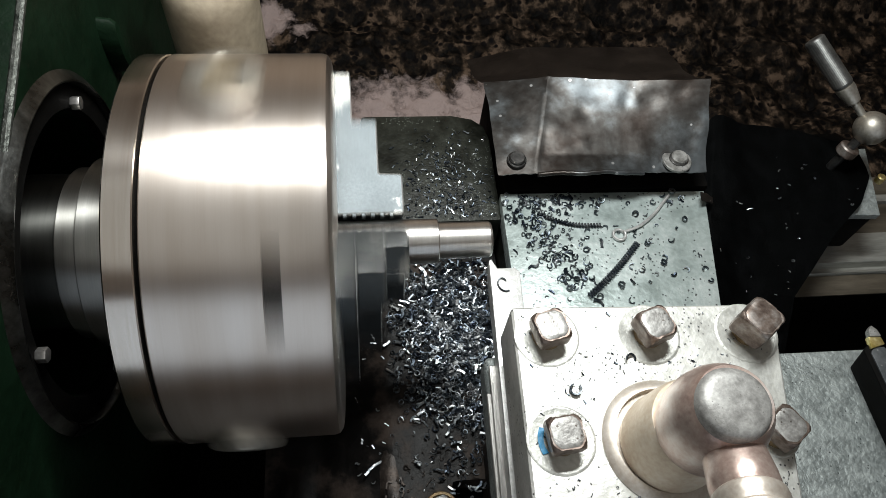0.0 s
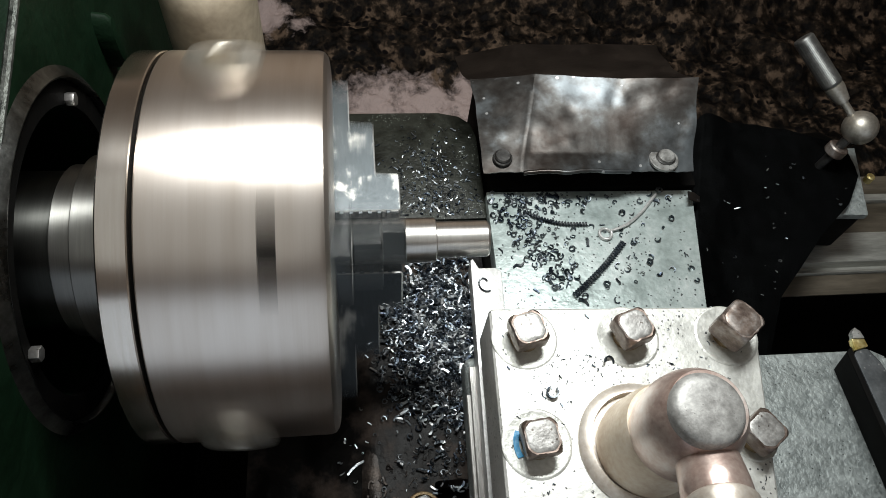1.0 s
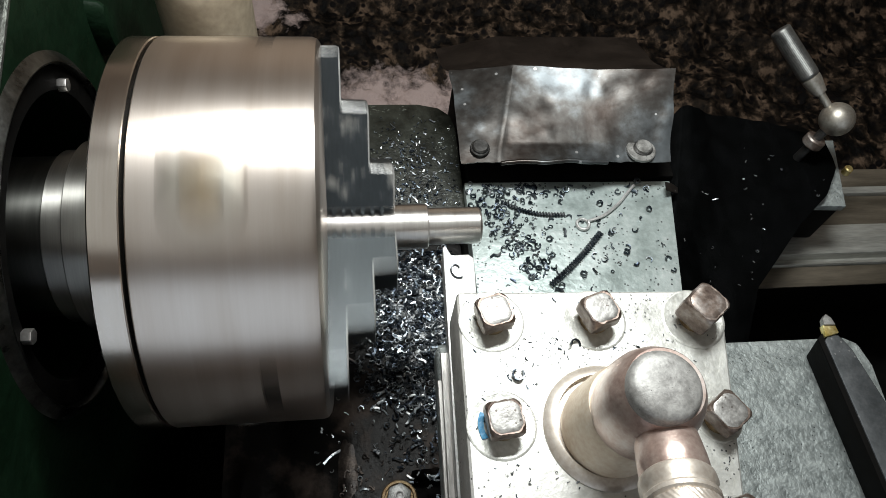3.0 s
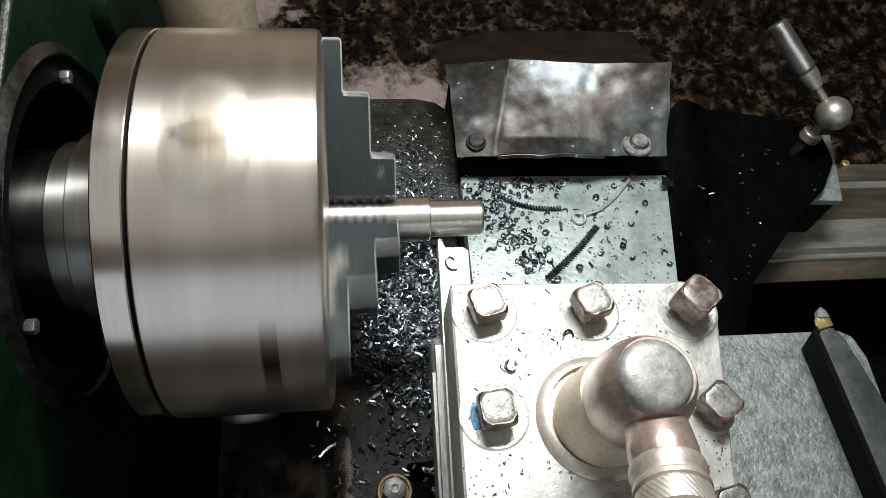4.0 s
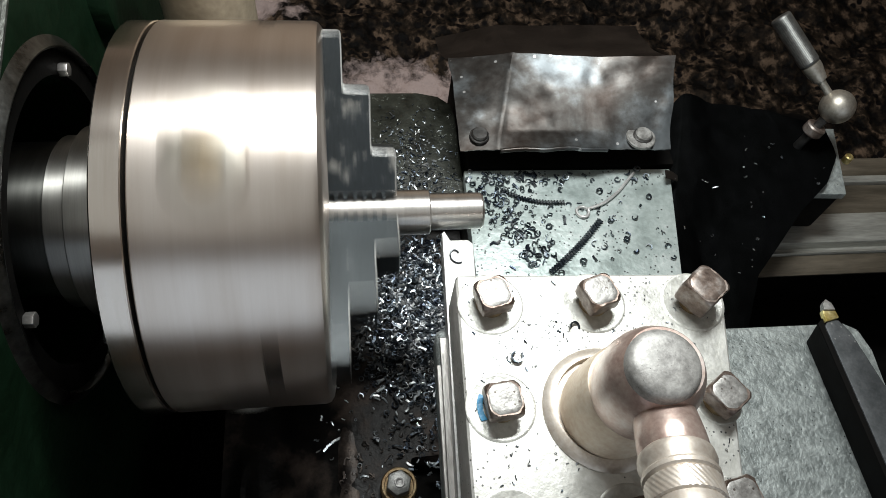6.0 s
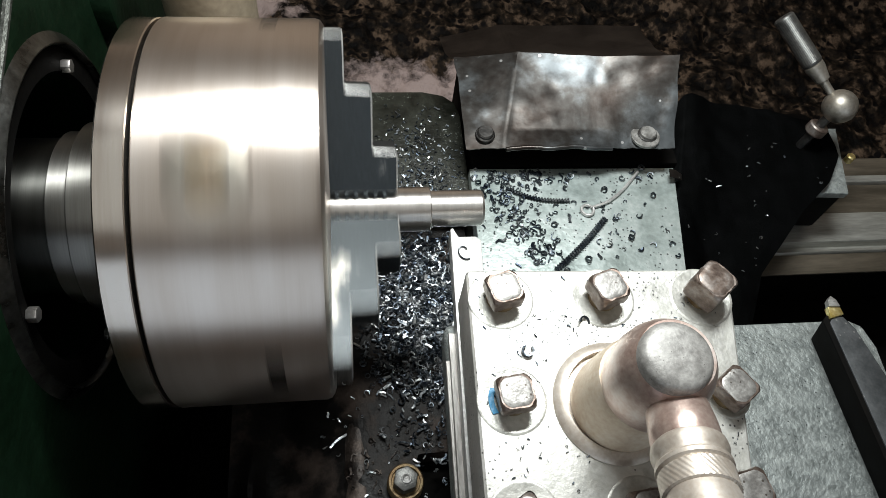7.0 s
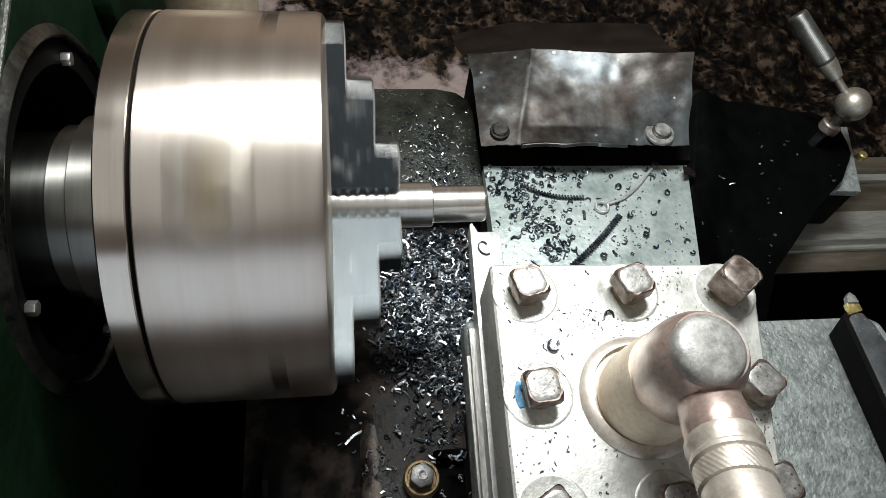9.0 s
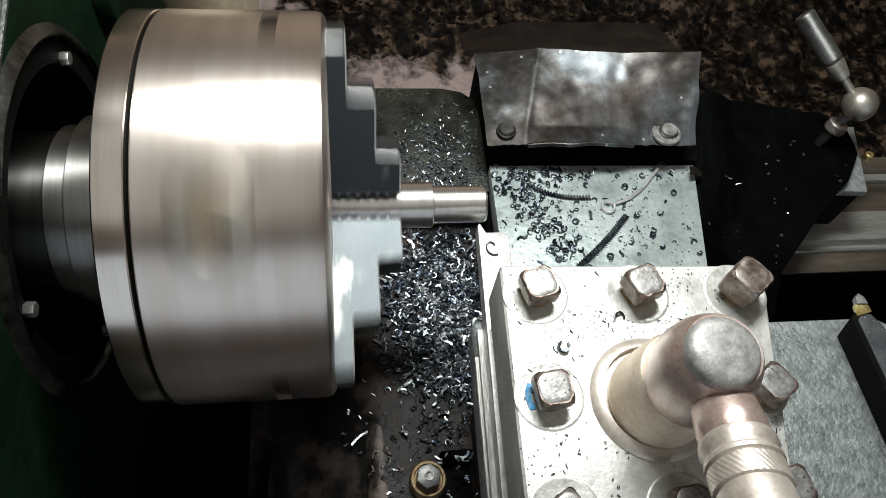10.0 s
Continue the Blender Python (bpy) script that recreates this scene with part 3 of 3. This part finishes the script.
        part("bolt", revolve([(z - 5, 5.9), (z + 4.0, 5.9), (z + 4.9, 5.0), (z + 5.0, 1)], 24, "z", (x, y, 0)), CAPGREY if big else DARKSTEEL, t)
        part("bolt_shoulder", revolve([(z - 5, 7.0), (z + 2.0, 7.0), (z + 2.5, 6.4)], 24, "z", (x, y, 0)), DARKSTEEL, t)
    return t


def cloth_point(u, v):
    """A place on the cloth; v runs from the front hem to the back."""
    back = 166 - 8 * u - 22 * u ** 3
    y = -30 + v * (back + 30)
    right = float(np.interp(y, (-30, 10, 30, 55, 82, 108, 140, 166), (340, 353, 372, 395, 428, 446, 446, 434)))
    left = 258 + 64 * v
    x = left + u * (right - left)
    z = -98 - 34 * max(0, (0.5 - v) / 0.5) ** 1.4 * (0.08 + 0.92 * u)
    z += 4 * math.sin(u * 9 + v * 3) * (1 - v) + 3 * noise.noise((x / 26, y / 40, 2)) + 1.2 * noise.noise((x / 9, y / 12, 6))
    z += 9 * math.exp(-((u - 0.12) / 0.13) ** 2) * v - 14 * max(0, (0.04 - u) / 0.04)
    return x, y, z


def cloth():
    """A black rubber cloth laid over the rear of the slide and hanging towards the ways."""
    bm = bmesh.new()
    nx, ny = 60, 60
    g = {}
    for i in range(nx + 1):
        for j in range(ny + 1):
            g[i, j] = bm.verts.new(cloth_point(i / nx, j / ny))
    for i in range(nx):
        for j in range(ny):
            bm.faces.new((g[i, j], g[i + 1, j], g[i + 1, j + 1], g[i, j + 1]))
    bmesh.ops.solidify(bm, geom=list(bm.faces), thickness=1.6)
    return rides(single("black_cloth", bm, CLOTH, (360, 90, -110), "black rubber cloth draped over the slide end, dotted with chips", "cloth", smooth=70))


def lever_block():
    t = rides(thing("lever_bracket", (430, 100, -160), "grey iron bracket carrying a clamping lever", "bracket"))
    # Block near black all over, with a separate grey face on top.
    part("block", prism([(376, 82), (446, 78), (462, 150), (440, 165), (376, 160)], -160, -112, "z", 3), NEARBLACK, t)
    part("top_face", prism([(404, 77.5), (446, 75.5), (461, 142), (430, 142)], -113, -106.5, "z", 0.8), CAST, t, "grey top face, sides coloured near black")
    part("stop_pin", revolve([(-112, 3.5), (-106, 3.5), (-105, 2.5)], 16, "z", (463, 112, 0)), BRASS, t, "small brass pin")
    return t


def clamp_lever():
    t = rides(thing("clamp_lever", (424, 122, -108), "steel ball lever with a knurled grip", "clamp lever"))
    bm = bmesh.new()
    bmesh.ops.create_uvsphere(bm, u_segments=32, v_segments=20, radius=12.9, matrix=Matrix.Translation((427.5, 123.5, -58)))
    part("ball", bm, DULL, t, "worn steel ball")
    part("stud", along(revolve([(0, 3.6), (30, 3.6), (48, 3.6)], 20), (412, 116, -106), (423, 121, -62)), DARKSTEEL, t)
    part("nut", along(revolve([(24, 7), (25, 8), (31, 8), (32, 7)], 20), (412, 116, -106), (423, 121, -62)), BOLT, t)
    a, b = Vector((421, 131, -53)), Vector((381.5, 179.5, -22))
    d = (b - a).length
    part("neck", along(revolve([(-6, 3.0), (10, 3.0), (12.5, 3.4), (13, 5.0), (16, 5.6), (24, 7.2), (27, 7.2), (28, 5.6), (31, 5.6)], 24), a, b), DULL, t)
    prof = [(28, 7)]
    for k in range(44):
        prof += [(30 + k * (d - 30) / 44, 7.7), (30 + (k + 0.5) * (d - 30) / 44, 7.5)]
    prof += [(d, 7.4), (d + 1, 6.4)]
    part("grip", along(revolve(prof, 28), a, b), GRIP, t, "grey knurled grip")
    return t


def compound():
    t = rides(thing("compound_slide", (250, -130, -104), "grey pitted cast-iron compound slide", "compound slide"))
    part("base", prism([(120, -260), (352, -260), (358, -80), (354, -66), (346, -61.5), (120, -60)], -86, -38, "z", 3), CAST, t)
    part("foot", box(150, 300, -250, -76, -104, -86.5, 2), BLACKIRON, t)
    return t


def turning(bm, c=(161.5, -130.5), a=-2.0):
    m = Matrix.Translation((*c, 0)) @ Matrix.Rotation(radians(a), 4, "Z")
    return turned(bm, m)


def post_point(i, j):
    """The clamping bolts' places on the post's top."""
    if (i, j) == (1, -1):
        return 200.6, -171.5
    v = Matrix.Translation((160.4, -129.5, 0)) @ Matrix.Rotation(radians(-2.0), 4, "Z") @ Vector((46.3 * i, 46.3 * j, 0))
    return v.x, v.y


def tool_post():
    t = rides(thing("tool_post", (161.5, -130.5, -37), "worn pale steel four-way tool post with oil stains", "tool post"))
    part("top_plate", bevel(turning(prism([(-62, -64), (43, -64), (62.5, 62), (-62, 62)], 16, 50)), 2.6, 3), POST, t)
    part("core", turning(box(-40, 40, -40, 40, -16, 16.5, 1)), CAST, t)
    part("bottom_plate", turning(box(-65, 63, -64, 66, -37.5, -16, 5, 4)), CAST, t)
    for i in (-1, 0, 1):
        for j in (-1, 0, 1):
            if i or j:
                w = 0.7 if i == 1 and j < 1 else 1.0
                part("spot_face", revolve([(49.6, 14.7 * w), (50.1, 14.6 * w), (50.35, 14.0 * w), (50.35, 13.4 * w), (50.2, 12.6 * w), (50.15, 4)], 48, "z", (*post_point(i, j), 0)), OILED, t)
    arc = [(9.3 * math.cos(q), 9.3 * math.sin(q)) for q in np.linspace(2.55, 3.7, 10)] + [(11.6 * math.cos(q), 12.3 * math.sin(q)) for q in np.linspace(3.6, 2.65, 10)]
    part("paint_mark", prism([(x + 1.8 + post_point(-1, 0)[0], y + post_point(-1, 0)[1]) for x, y in arc], 50.2, 50.75), BLUE, t, "smear of blue paint")
    return t


def clamp_hub():
    t = rides(thing("locking_hub", (158, -129, 50), "brown polished tool-post clamp hub with a knurled handle", "clamp handle"))
    c = (157.4, -131.2, 0)
    part("ring", revolve([(49.8, 26.3), (50.7, 26.3), (51.5, 25.6), (53.4, 22.4), (53.4, 21.6), (51, 21.2), (51, 12)], 64, "z", c), HANDLE, t, "bright flanged ring")
    part("neck", revolve([(52.2, 20.2), (56, 20.4), (70, 18.9), (79, 17.6), (81, 16.5)], 64, "z", (158.0, -132.6, 0)), CREAM, t, "cream-coloured tapered neck")
    c = (159.8, -135.4, 0)
    part("head", revolve([(77, 16.6), (80, 18), (86, 18.7), (94, 18.6), (101, 17.6), (106, 16), (109.5, 14.2), (110.6, 13.4), (110.6, 8)], 64, "z", c), BROWN, t, "rounded brown hub head")
    part("cap", revolve([(108.5, 13.2), (111.8, 12.9), (113.2, 12.2), (114.2, 10.9), (114.7, 8.5), (114.9, 5), (114.9, 1)], 48, "z", (158.5, -136.3, 0)), CAP, t, "grey flat cap")
    a, b = Vector((161.5, -142, 95)), Vector((155, -185, 111))
    d = (b - a).normalized()
    part("arm", along(revolve([(0, 10.2), (10, 11), (18, 11.7), (22, 11.8), (24, 11), (25, 11)], 40), a, b), BROWN, t)
    part("collar", along(revolve([(24.5, 11.6), (25.5, 12.6), (28, 12.8), (30, 11.8), (31.5, 11.8), (32.5, 12.6), (34, 12.6), (35, 11.5)], 40), a, b), HANDLE, t)
    kn = bmesh.new()
    rows = []
    for i in range(17):
        r0 = 12.3 if 0 < i < 16 else 11.2
        rows.append([kn.verts.new((35 + 0.5 * i, (r0 + 0.09 * math.cos(40 * q + 1.3 * i)) * math.cos(q), (r0 + 0.09 * math.cos(40 * q + 1.3 * i)) * math.sin(q))) for q in (2 * math.pi * k / 240 for k in range(240))])
    for r0, r1 in zip(rows, rows[1:]):
        for k in range(240):
            kn.faces.new((r0[k], r0[(k + 1) % 240], r1[(k + 1) % 240], r1[k]))
    part("knurl", along(kn, a, b), HANDLE, t, "diagonally knurled steel ring")
    part("grip", along(revolve([(43, 11.4), (45, 11.8), (115, 13.5), (123, 11), (125, 6)], 40), a, b), HANDLE, t)
    return t


def square_bolt(x, y, spin, tall=20.5, h=7.3, worn=False):
    """A set screw's square head with a turned chamfer, its edges knocked round by hammer and spanner."""
    t = rides(thing("clamp_bolt", (x, y, 50.3), "worn brown square-headed clamping bolt" if worn else "worn square-headed tool clamping bolt with a pale top", "bolt", "tool post clamping bolts"))
    top = 42.5 + tall
    m = Matrix.Translation((x, y, 0)) @ Matrix.Rotation(radians(spin), 4, "Z")
    bm = bmesh.new()
    rows = []
    seg = 64
    for z, wide, cone in ((53.6, 0.86, 2), (54.4, 0.97, 2), (55.4, 1.0, 2), ((55.4 + top) / 2, 1.0, 2), (top - 3.4, 1.0, 2), (top - 2.2, 1.0, 1.34), (top - 1.2, 1.0, 1.26),
                          (top - 0.5, 0.98, 1.18), (top, 0.94, 1.08), (top - 0.1, 0.8, 0.9)):
        row = []
        for k in range(seg):
            q = 2 * math.pi * k / seg
            c, d = math.cos(q), math.sin(q)
            r = min(wide * h / (abs(c) ** 10 + abs(d) ** 10) ** 0.1, cone * h)
            r += 0.35 * noise.noise((x + c * 3, y + d * 3, z / 4)) + 0.2 * noise.noise((x + c * 9, y + d * 9, z))
            row.append(bm.verts.new((r * c, r * d, z + 0.25 * noise.noise((x + c * 2, y + d * 2, 4)))))
        rows.append(row)
    for a, b in zip(rows, rows[1:]):
        for k in range(seg):
            bm.faces.new((a[k], a[(k + 1) % seg], b[(k + 1) % seg], b[k]))
    bm.faces.new(rows[0])
    bm.faces.new(rows[-1])
    part("head", turned(bm, m), BOLT, t, smooth=28)
    crown = revolve([(top - 0.6, 0.86 * h), (top + 0.0, 0.86 * h), (top + 0.15, 0.8 * h), (top + 0.22, 0.6 * h), (top + 0.2, 0.4 * h), (top + 0.22, 0.2 * h), (top + 0.2, 0.03 * h)], 40, "z")
    for v in crown.verts:
        q = math.atan2(v.co.y, v.co.x)
        v.co.xy *= min(1.0 / (abs(math.cos(q)) ** 8 + abs(math.sin(q)) ** 8) ** 0.125, 1.14)
        v.co.z += 0.1 * noise.noise((v.co.x / 3 + x, v.co.y / 3 + y, 1))
        v.co.x += 0.08 * noise.noise((v.co.x / 3 + x, v.co.y / 3, 8))
    part("crown", turned(crown, m), BOLT if worn else BOLTTOP, t, "" if worn else "pale hammered top")
    part("stem", revolve([(40, 6.6), (55.5, 6.6)], 24, "z", (x, y, 0)), RUSTY, t)
    return t


def cutting_tool():
    t = rides(thing("cutting_tool", (112, -50, -16), "bright ground lathe tool clamped in the tool post", "cutting tool"))
    part("shank", prism([(98.2, -190), (114.4, -190), (121.6, -21), (119, -18.6), (109.5, -18.6), (106.8, -12.6), (105.4, -13.6)], -11, 0, "z", 0.5), TOOLSTEEL, t)
    part("clinging_curl", tube([(110 + 3.2 * math.cos(q) + 0.5 * q, -29 + 4 * math.sin(q), 0.6) for q in np.linspace(0.6, 5.2, 14)], 0.45, 6), DARKCHIP, t, "dark curl stuck to the tool")
    return t


def packing():
    """Thin strips that lift the tool to centre height."""
    for x0, x1, y1, z0, z1, lean in ((96.0, 112.5, -84, -16, -13.6, 0.03), (97.6, 113.5, -70, -13.55, -11.05, 0.038)):
        bm = box(x0, x1, -192, y1, z0, z1, 0.4, 1)
        for v in bm.verts:
            v.co.x += lean * (v.co.y + 130)
        rides(single("packing_strip", bm, PACKING, (103, -125, z0), "thin scratched steel packing strip under the cutting tool", "packing strip", "packing strips under the tool"))


def spare_tool():
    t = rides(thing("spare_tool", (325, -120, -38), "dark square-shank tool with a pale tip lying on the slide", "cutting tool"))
    shank = prism([(318, -240), (352, -240), (338, -128), (327, -80), (322, -70.5), (313.5, -69.5), (309.5, -73), (312, -120)], -37.8, -10.6, "z", 0.8)
    for v in shank.verts:
        # ground back under the cutting side
        if v.co.z < -30 and v.co.x < 320.5:
            v.co.x += 8
    # Shank body near black: the shade of its side is in the colour.
    part("shank", shank, NEARBLACK, t)
    part("top_face", prism([(320, -239), (351, -239), (337, -128), (326.3, -81), (321.6, -72), (315.5, -71.5), (312.5, -75), (315, -120)], -11.5, -9.8, "z", 0.5), TOPFACE, t, "grey top face, sides coloured near black")
    part("insert", prism([(313, -73), (321.5, -71), (321, -66.5), (313.5, -66)], -12, -8.4, "z", 0.5), BRASS, t, "yellow braze under the tip")
    part("tip", prism([(313.6, -66.3), (320.4, -66.6), (319.5, -62.5), (317, -60), (314.5, -62.5)], -11, -7.2, "z", 0.4), CAPGREY, t, "pale carbide tip")
    return t


def bush():
    t = rides(thing("clamp_screw", (81, -117, -139), "hexagon screw in a rusty brass bush on the saddle", "screw"))
    part("bush", revolve([(-142, 11.6), (-130.5, 11.4), (-129, 10.6), (-129, 9.2), (-131, 8.8), (-131, 4)], 40, "z", (81, -117, 0)), RUSTY, t)
    part("head", prism([(80.6 + 8.1 * math.cos(k * math.pi / 3 + 0.3), -117 + 8.1 * math.sin(k * math.pi / 3 + 0.3)) for k in range(6)], -131.5, -121.5, "z", 1.1), GRIP, t)
    part("dimple", revolve([(-121.8, 3.4), (-121.2, 3.2), (-121.1, 2.6), (-121.4, 1.8), (-121.4, 0.5)], 24, "z", (81, -117, 0)), DARKSTEEL, t)
    return t


saddle()
slide_plate()
sheet_guard()
cloth()
lever_block()
clamp_lever()
compound()
tool_post()
clamp_hub()
for i, j, spin, tall in ((-1, 1, 14, 19.5), (0, 1, 20, 20.5), (-1, 0, 6, 18.5), (1, 0, 35, 19.5), (-1, -1, 30, 13.5), (0, -1, 5, 19), (1, -1, 12, 18.5)):
    square_bolt(*post_point(i, j), spin, tall)
square_bolt(*post_point(1, 1), 38, 25, 7.9, True)
cutting_tool()
packing()
spare_tool()
bush()

# ---- chips ----


def curl(bm, p, size, turn, rnd, wide):
    """One curled shaving: a strip bent round part of a ring, lying at p."""
    n = 7
    m = Matrix.Translation(p) @ Euler((rnd.uniform(-0.5, 0.5), rnd.uniform(-0.5, 0.5), rnd.uniform(0, 6.3))).to_matrix().to_4x4()
    last = None
    for k in range(n + 1):
        a = turn * k / n
        r = size * (1 + 0.12 * k / n)
        q = Vector((r * math.cos(a), r * math.sin(a), 0.25 * size * k / n))
        row = [bm.verts.new(m @ (q + Vector((0, 0, h)))) for h in (0, wide)]
        row += [bm.verts.new(m @ (q * 0.74 + Vector((0, 0, h)))) for h in (wide, 0)]
        if last:
            for a2 in range(4):
                b2 = (a2 + 1) % 4
                bm.faces.new((last[a2], last[b2], row[b2], row[a2]))
        else:
            bm.faces.new(row)
        last = row
    bm.faces.new(last)


def splinter(bm, p, length, thick, rnd, yaw=None):
    yaw = rnd.uniform(0, 6.3) if yaw is None else yaw
    m = Matrix.Translation(p) @ Euler((0, rnd.uniform(-0.35, 0.35), yaw)).to_matrix().to_4x4()
    pts = []
    for k in range(4):
        x = length * (k / 3 - 0.5)
        o = Vector((x, rnd.uniform(-0.12, 0.12) * length, rnd.uniform(0, 0.08) * length))
        pts.append([bm.verts.new(m @ (o + Vector((0, a * thick, b * thick * 0.5)))) for a, b in ((-0.5, 0), (0.5, 0.2), (0.3, 1), (-0.4, 0.8))])
    for r0, r1 in zip(pts, pts[1:]):
        for a in range(4):
            bm.faces.new((r0[a], r0[(a + 1) % 4], r1[(a + 1) % 4], r1[a]))
    bm.faces.new(pts[0])
    bm.faces.new(pts[-1])


def scatter(name, count, where, mat, label, seed, sizes, base, curls=0.55):
    rnd = random.Random(seed)
    bm = bmesh.new()
    for _ in range(count):
        p = where(rnd)
        if p is None:
            continue
        s = rnd.uniform(*sizes)
        if rnd.random() < curls:
            curl(bm, p, s * 0.62, rnd.uniform(2.2, 6.6), rnd, s * rnd.uniform(0.25, 0.5))
        else:
            splinter(bm, p, s * rnd.uniform(1.0, 2.6), s * rnd.uniform(0.35, 0.8), rnd)
    return rides(single(name, bm, mat, base, label, "chips", kind="stuff", smooth=50))


def on_saddle(rnd):
    # thick towards the tool, thin towards the front and the chuck
    y = rnd.triangular(-120, 72, 30)
    x = rnd.triangular(48 + max(0, -y) * 0.12, 139, 112)
    if y < -60 and rnd.random() < 0.6:
        return None
    drop = saddle_drop(x)
    return (x, y, -138 - drop + rnd.uniform(0, 3.5))


def on_saddle_thin(rnd):
    y = rnd.uniform(-150, 40)
    x = rnd.uniform(22, 128)
    drop = saddle_drop(x)
    return (x, y, -138.4 - drop)


def on_block(rnd):
    x = rnd.triangular(62, 138, 105)
    y = rnd.triangular(76, 165, 80)
    return (x, y, -94.7)


def on_plate(rnd):
    c = rnd.random()
    if c < 0.55:
        k = rnd.random()
        x, y = 152 + 30 * k + rnd.gauss(0, 9), 84 - 68 * k + rnd.gauss(0, 9)
    elif c < 0.75:
        x, y = rnd.uniform(150, 215), rnd.uniform(72, 90)
    else:
        x, y = rnd.uniform(142, 280), rnd.uniform(0, 90)
    if not (140 < x < 285 and -20 < y < 91):
        return None
    return (x, y, -87.6)


scatter("saddle_chips", 900, on_saddle, CHIP, "heap of bright curled steel chips on the saddle", 11, (1.2, 3.6), (95, 0, -139), 0.5)
scatter("dark_saddle_chips", 2300, on_saddle, DARKCHIP, "dark blued steel chips on the saddle", 12, (1.2, 3.8), (95, 0, -139), 0.7)
scatter("stray_saddle_chips", 90, on_saddle_thin, CHIP, "stray bright chips on the oily saddle", 13, (1.0, 2.6), (80, -60, -139), 0.3)
scatter("block_chips", 150, on_block, CHIP, "fine bright chips on the black block", 14, (0.6, 1.8), (100, 110, -95), 0.35)
scatter("dark_block_chips", 420, on_block, DARKCHIP, "dull grey chips on the black block", 17, (0.6, 2.0), (100, 110, -95), 0.4)
scatter("plate_chips", 330, on_plate, DARKCHIP, "small dark curled chips on the slide plate", 15, (1.5, 3.9), (200, 50, -88), 0.85)


def by_screw(rnd):
    a, r = rnd.uniform(0, 6.3), rnd.uniform(12, 34)
    x, y = 79 + r * math.cos(a), -112 + r * math.sin(a)
    return (x, y, -138.2) if x < 90 or y > -97 else None


scatter("rusty_chips", 90, by_screw, BROWNIRON, "rust-brown chips round the saddle screw", 31, (0.9, 2.6), (80, -115, -139), 0.6)


def on_cloth(rnd):
    x, y, z = cloth_point(rnd.uniform(0.1, 0.95), rnd.uniform(0.1, 0.95))
    return (x, y, z + 0.9)


scatter("cloth_chips", 34, on_cloth, CHIP, "a few small bright chips on the black cloth", 23, (0.6, 2.0), (360, 90, -100), 0.5)


def on_post(rnd):
    x, y = rnd.choice(((rnd.uniform(-58, 58), rnd.uniform(18, 60)), (rnd.uniform(-58, -12), rnd.uniform(-40, 45)), (rnd.uniform(40, 60), rnd.uniform(-60, 40))))
    if noise.noise((x / 14, y / 14, 6)) < -0.02 or x > 57 + 0.15 * (y - 62):
        return None
    v = Matrix.Translation((161.5, -130.5, 0)) @ Matrix.Rotation(radians(-2.0), 4, "Z") @ Vector((x, y, 50.3))
    return tuple(v)


scatter("post_chips", 520, on_post, DARKCHIP, "tiny dark chips and curls on the tool post", 16, (0.35, 1.0), (161, -130, 50), 0.2)
scatter("post_curls", 9, on_post, DARKCHIP, "dark curled chips on the tool post", 29, (3.0, 4.6), (161, -130, 50), 1.0)


def strands():
    def helix(a, b, r, turns, sag=0):
        a, b = Vector(a), Vector(b)
        d = (b - a)
        u = d.normalized()
        s = u.cross(Vector((0, 0, 1))).normalized()
        w = s.cross(u)
        n = int(turns * 9)
        return [a + d * (k / n) + s * r * math.cos(2 * math.pi * turns * k / n) + w * r * math.sin(2 * math.pi * turns * k / n) + s * sag * math.sin(math.pi * k / n) for k in range(n + 1)]
    rides(single("coiled_shaving", tube(helix((189, 5, -86), (232, 45.5, -86), 1.9, 26, 1.5), 0.7, 6), DARKCHIP, (213, 25, -88), "dark tightly coiled steel shaving on the slide plate", "shaving"))
    rides(single("straight_shaving", tube(helix((164, 73.5, -86.5), (209, 61.5, -86.5), 1.2, 22, 4), 0.75, 6), DARKCHIP, (188, 67, -88), "long dark twisted steel shaving on the slide plate", "shaving"))
    ring = [(220.5 + 4.4 * math.cos(a), 53 + 4.4 * math.sin(a), -87.0 + a * 0.12) for a in np.linspace(0.5, 6.8, 26)]
    tail = [(231, 57, -86), (238, 60, -86), (245, 65, -86), (252, 71, -86), (258, 77.5, -86.2), (266, 86, -86.4)]
    rides(single("looped_shaving", tube(ring + tail, 1.15, 8), TOOLSTEEL, (235, 62, -88), "looped grey steel shaving on the slide plate", "shaving"))
    rnd = random.Random(5)
    bm = bmesh.new()
    splinter(bm, (40, -86, -143), 14, 2.0, rnd, 0.72)
    rides(single("long_shaving", bm, CHIP, (40, -86, -143), "single long bright shaving on the saddle", "shaving"))


strands()


# ---- what moves ----


def motions():
    rows = []
    whole = 0
    keyed = []
    for t, d, n in SPIN:
        whole += n * 120
        keyed.append((t, whole + d + 31))
    for k in range(301):
        t = k / 30
        for (t0, a0), (t1, a1) in zip(keyed, keyed[1:]):
            if t0 <= t <= t1 + 1e-6:
                a = a0 + (a1 - a0) * (t - t0) / (t1 - t0)
                break
        rows.append((t, a))
    for ob in (CHUCK, WORK, SPINDLE):
        p = ob.location.copy()
        walk(ob, [(t, Matrix.Translation(p) @ Matrix.Rotation(radians(a), 4, "X")) for t, a in rows])
    for ob in CARRIED:
        p = ob.location.copy()
        walk(ob, [(t, Matrix.Translation(p + Vector((s / 1000, 0, 0)))) for t, s in TRAVEL])


motions()
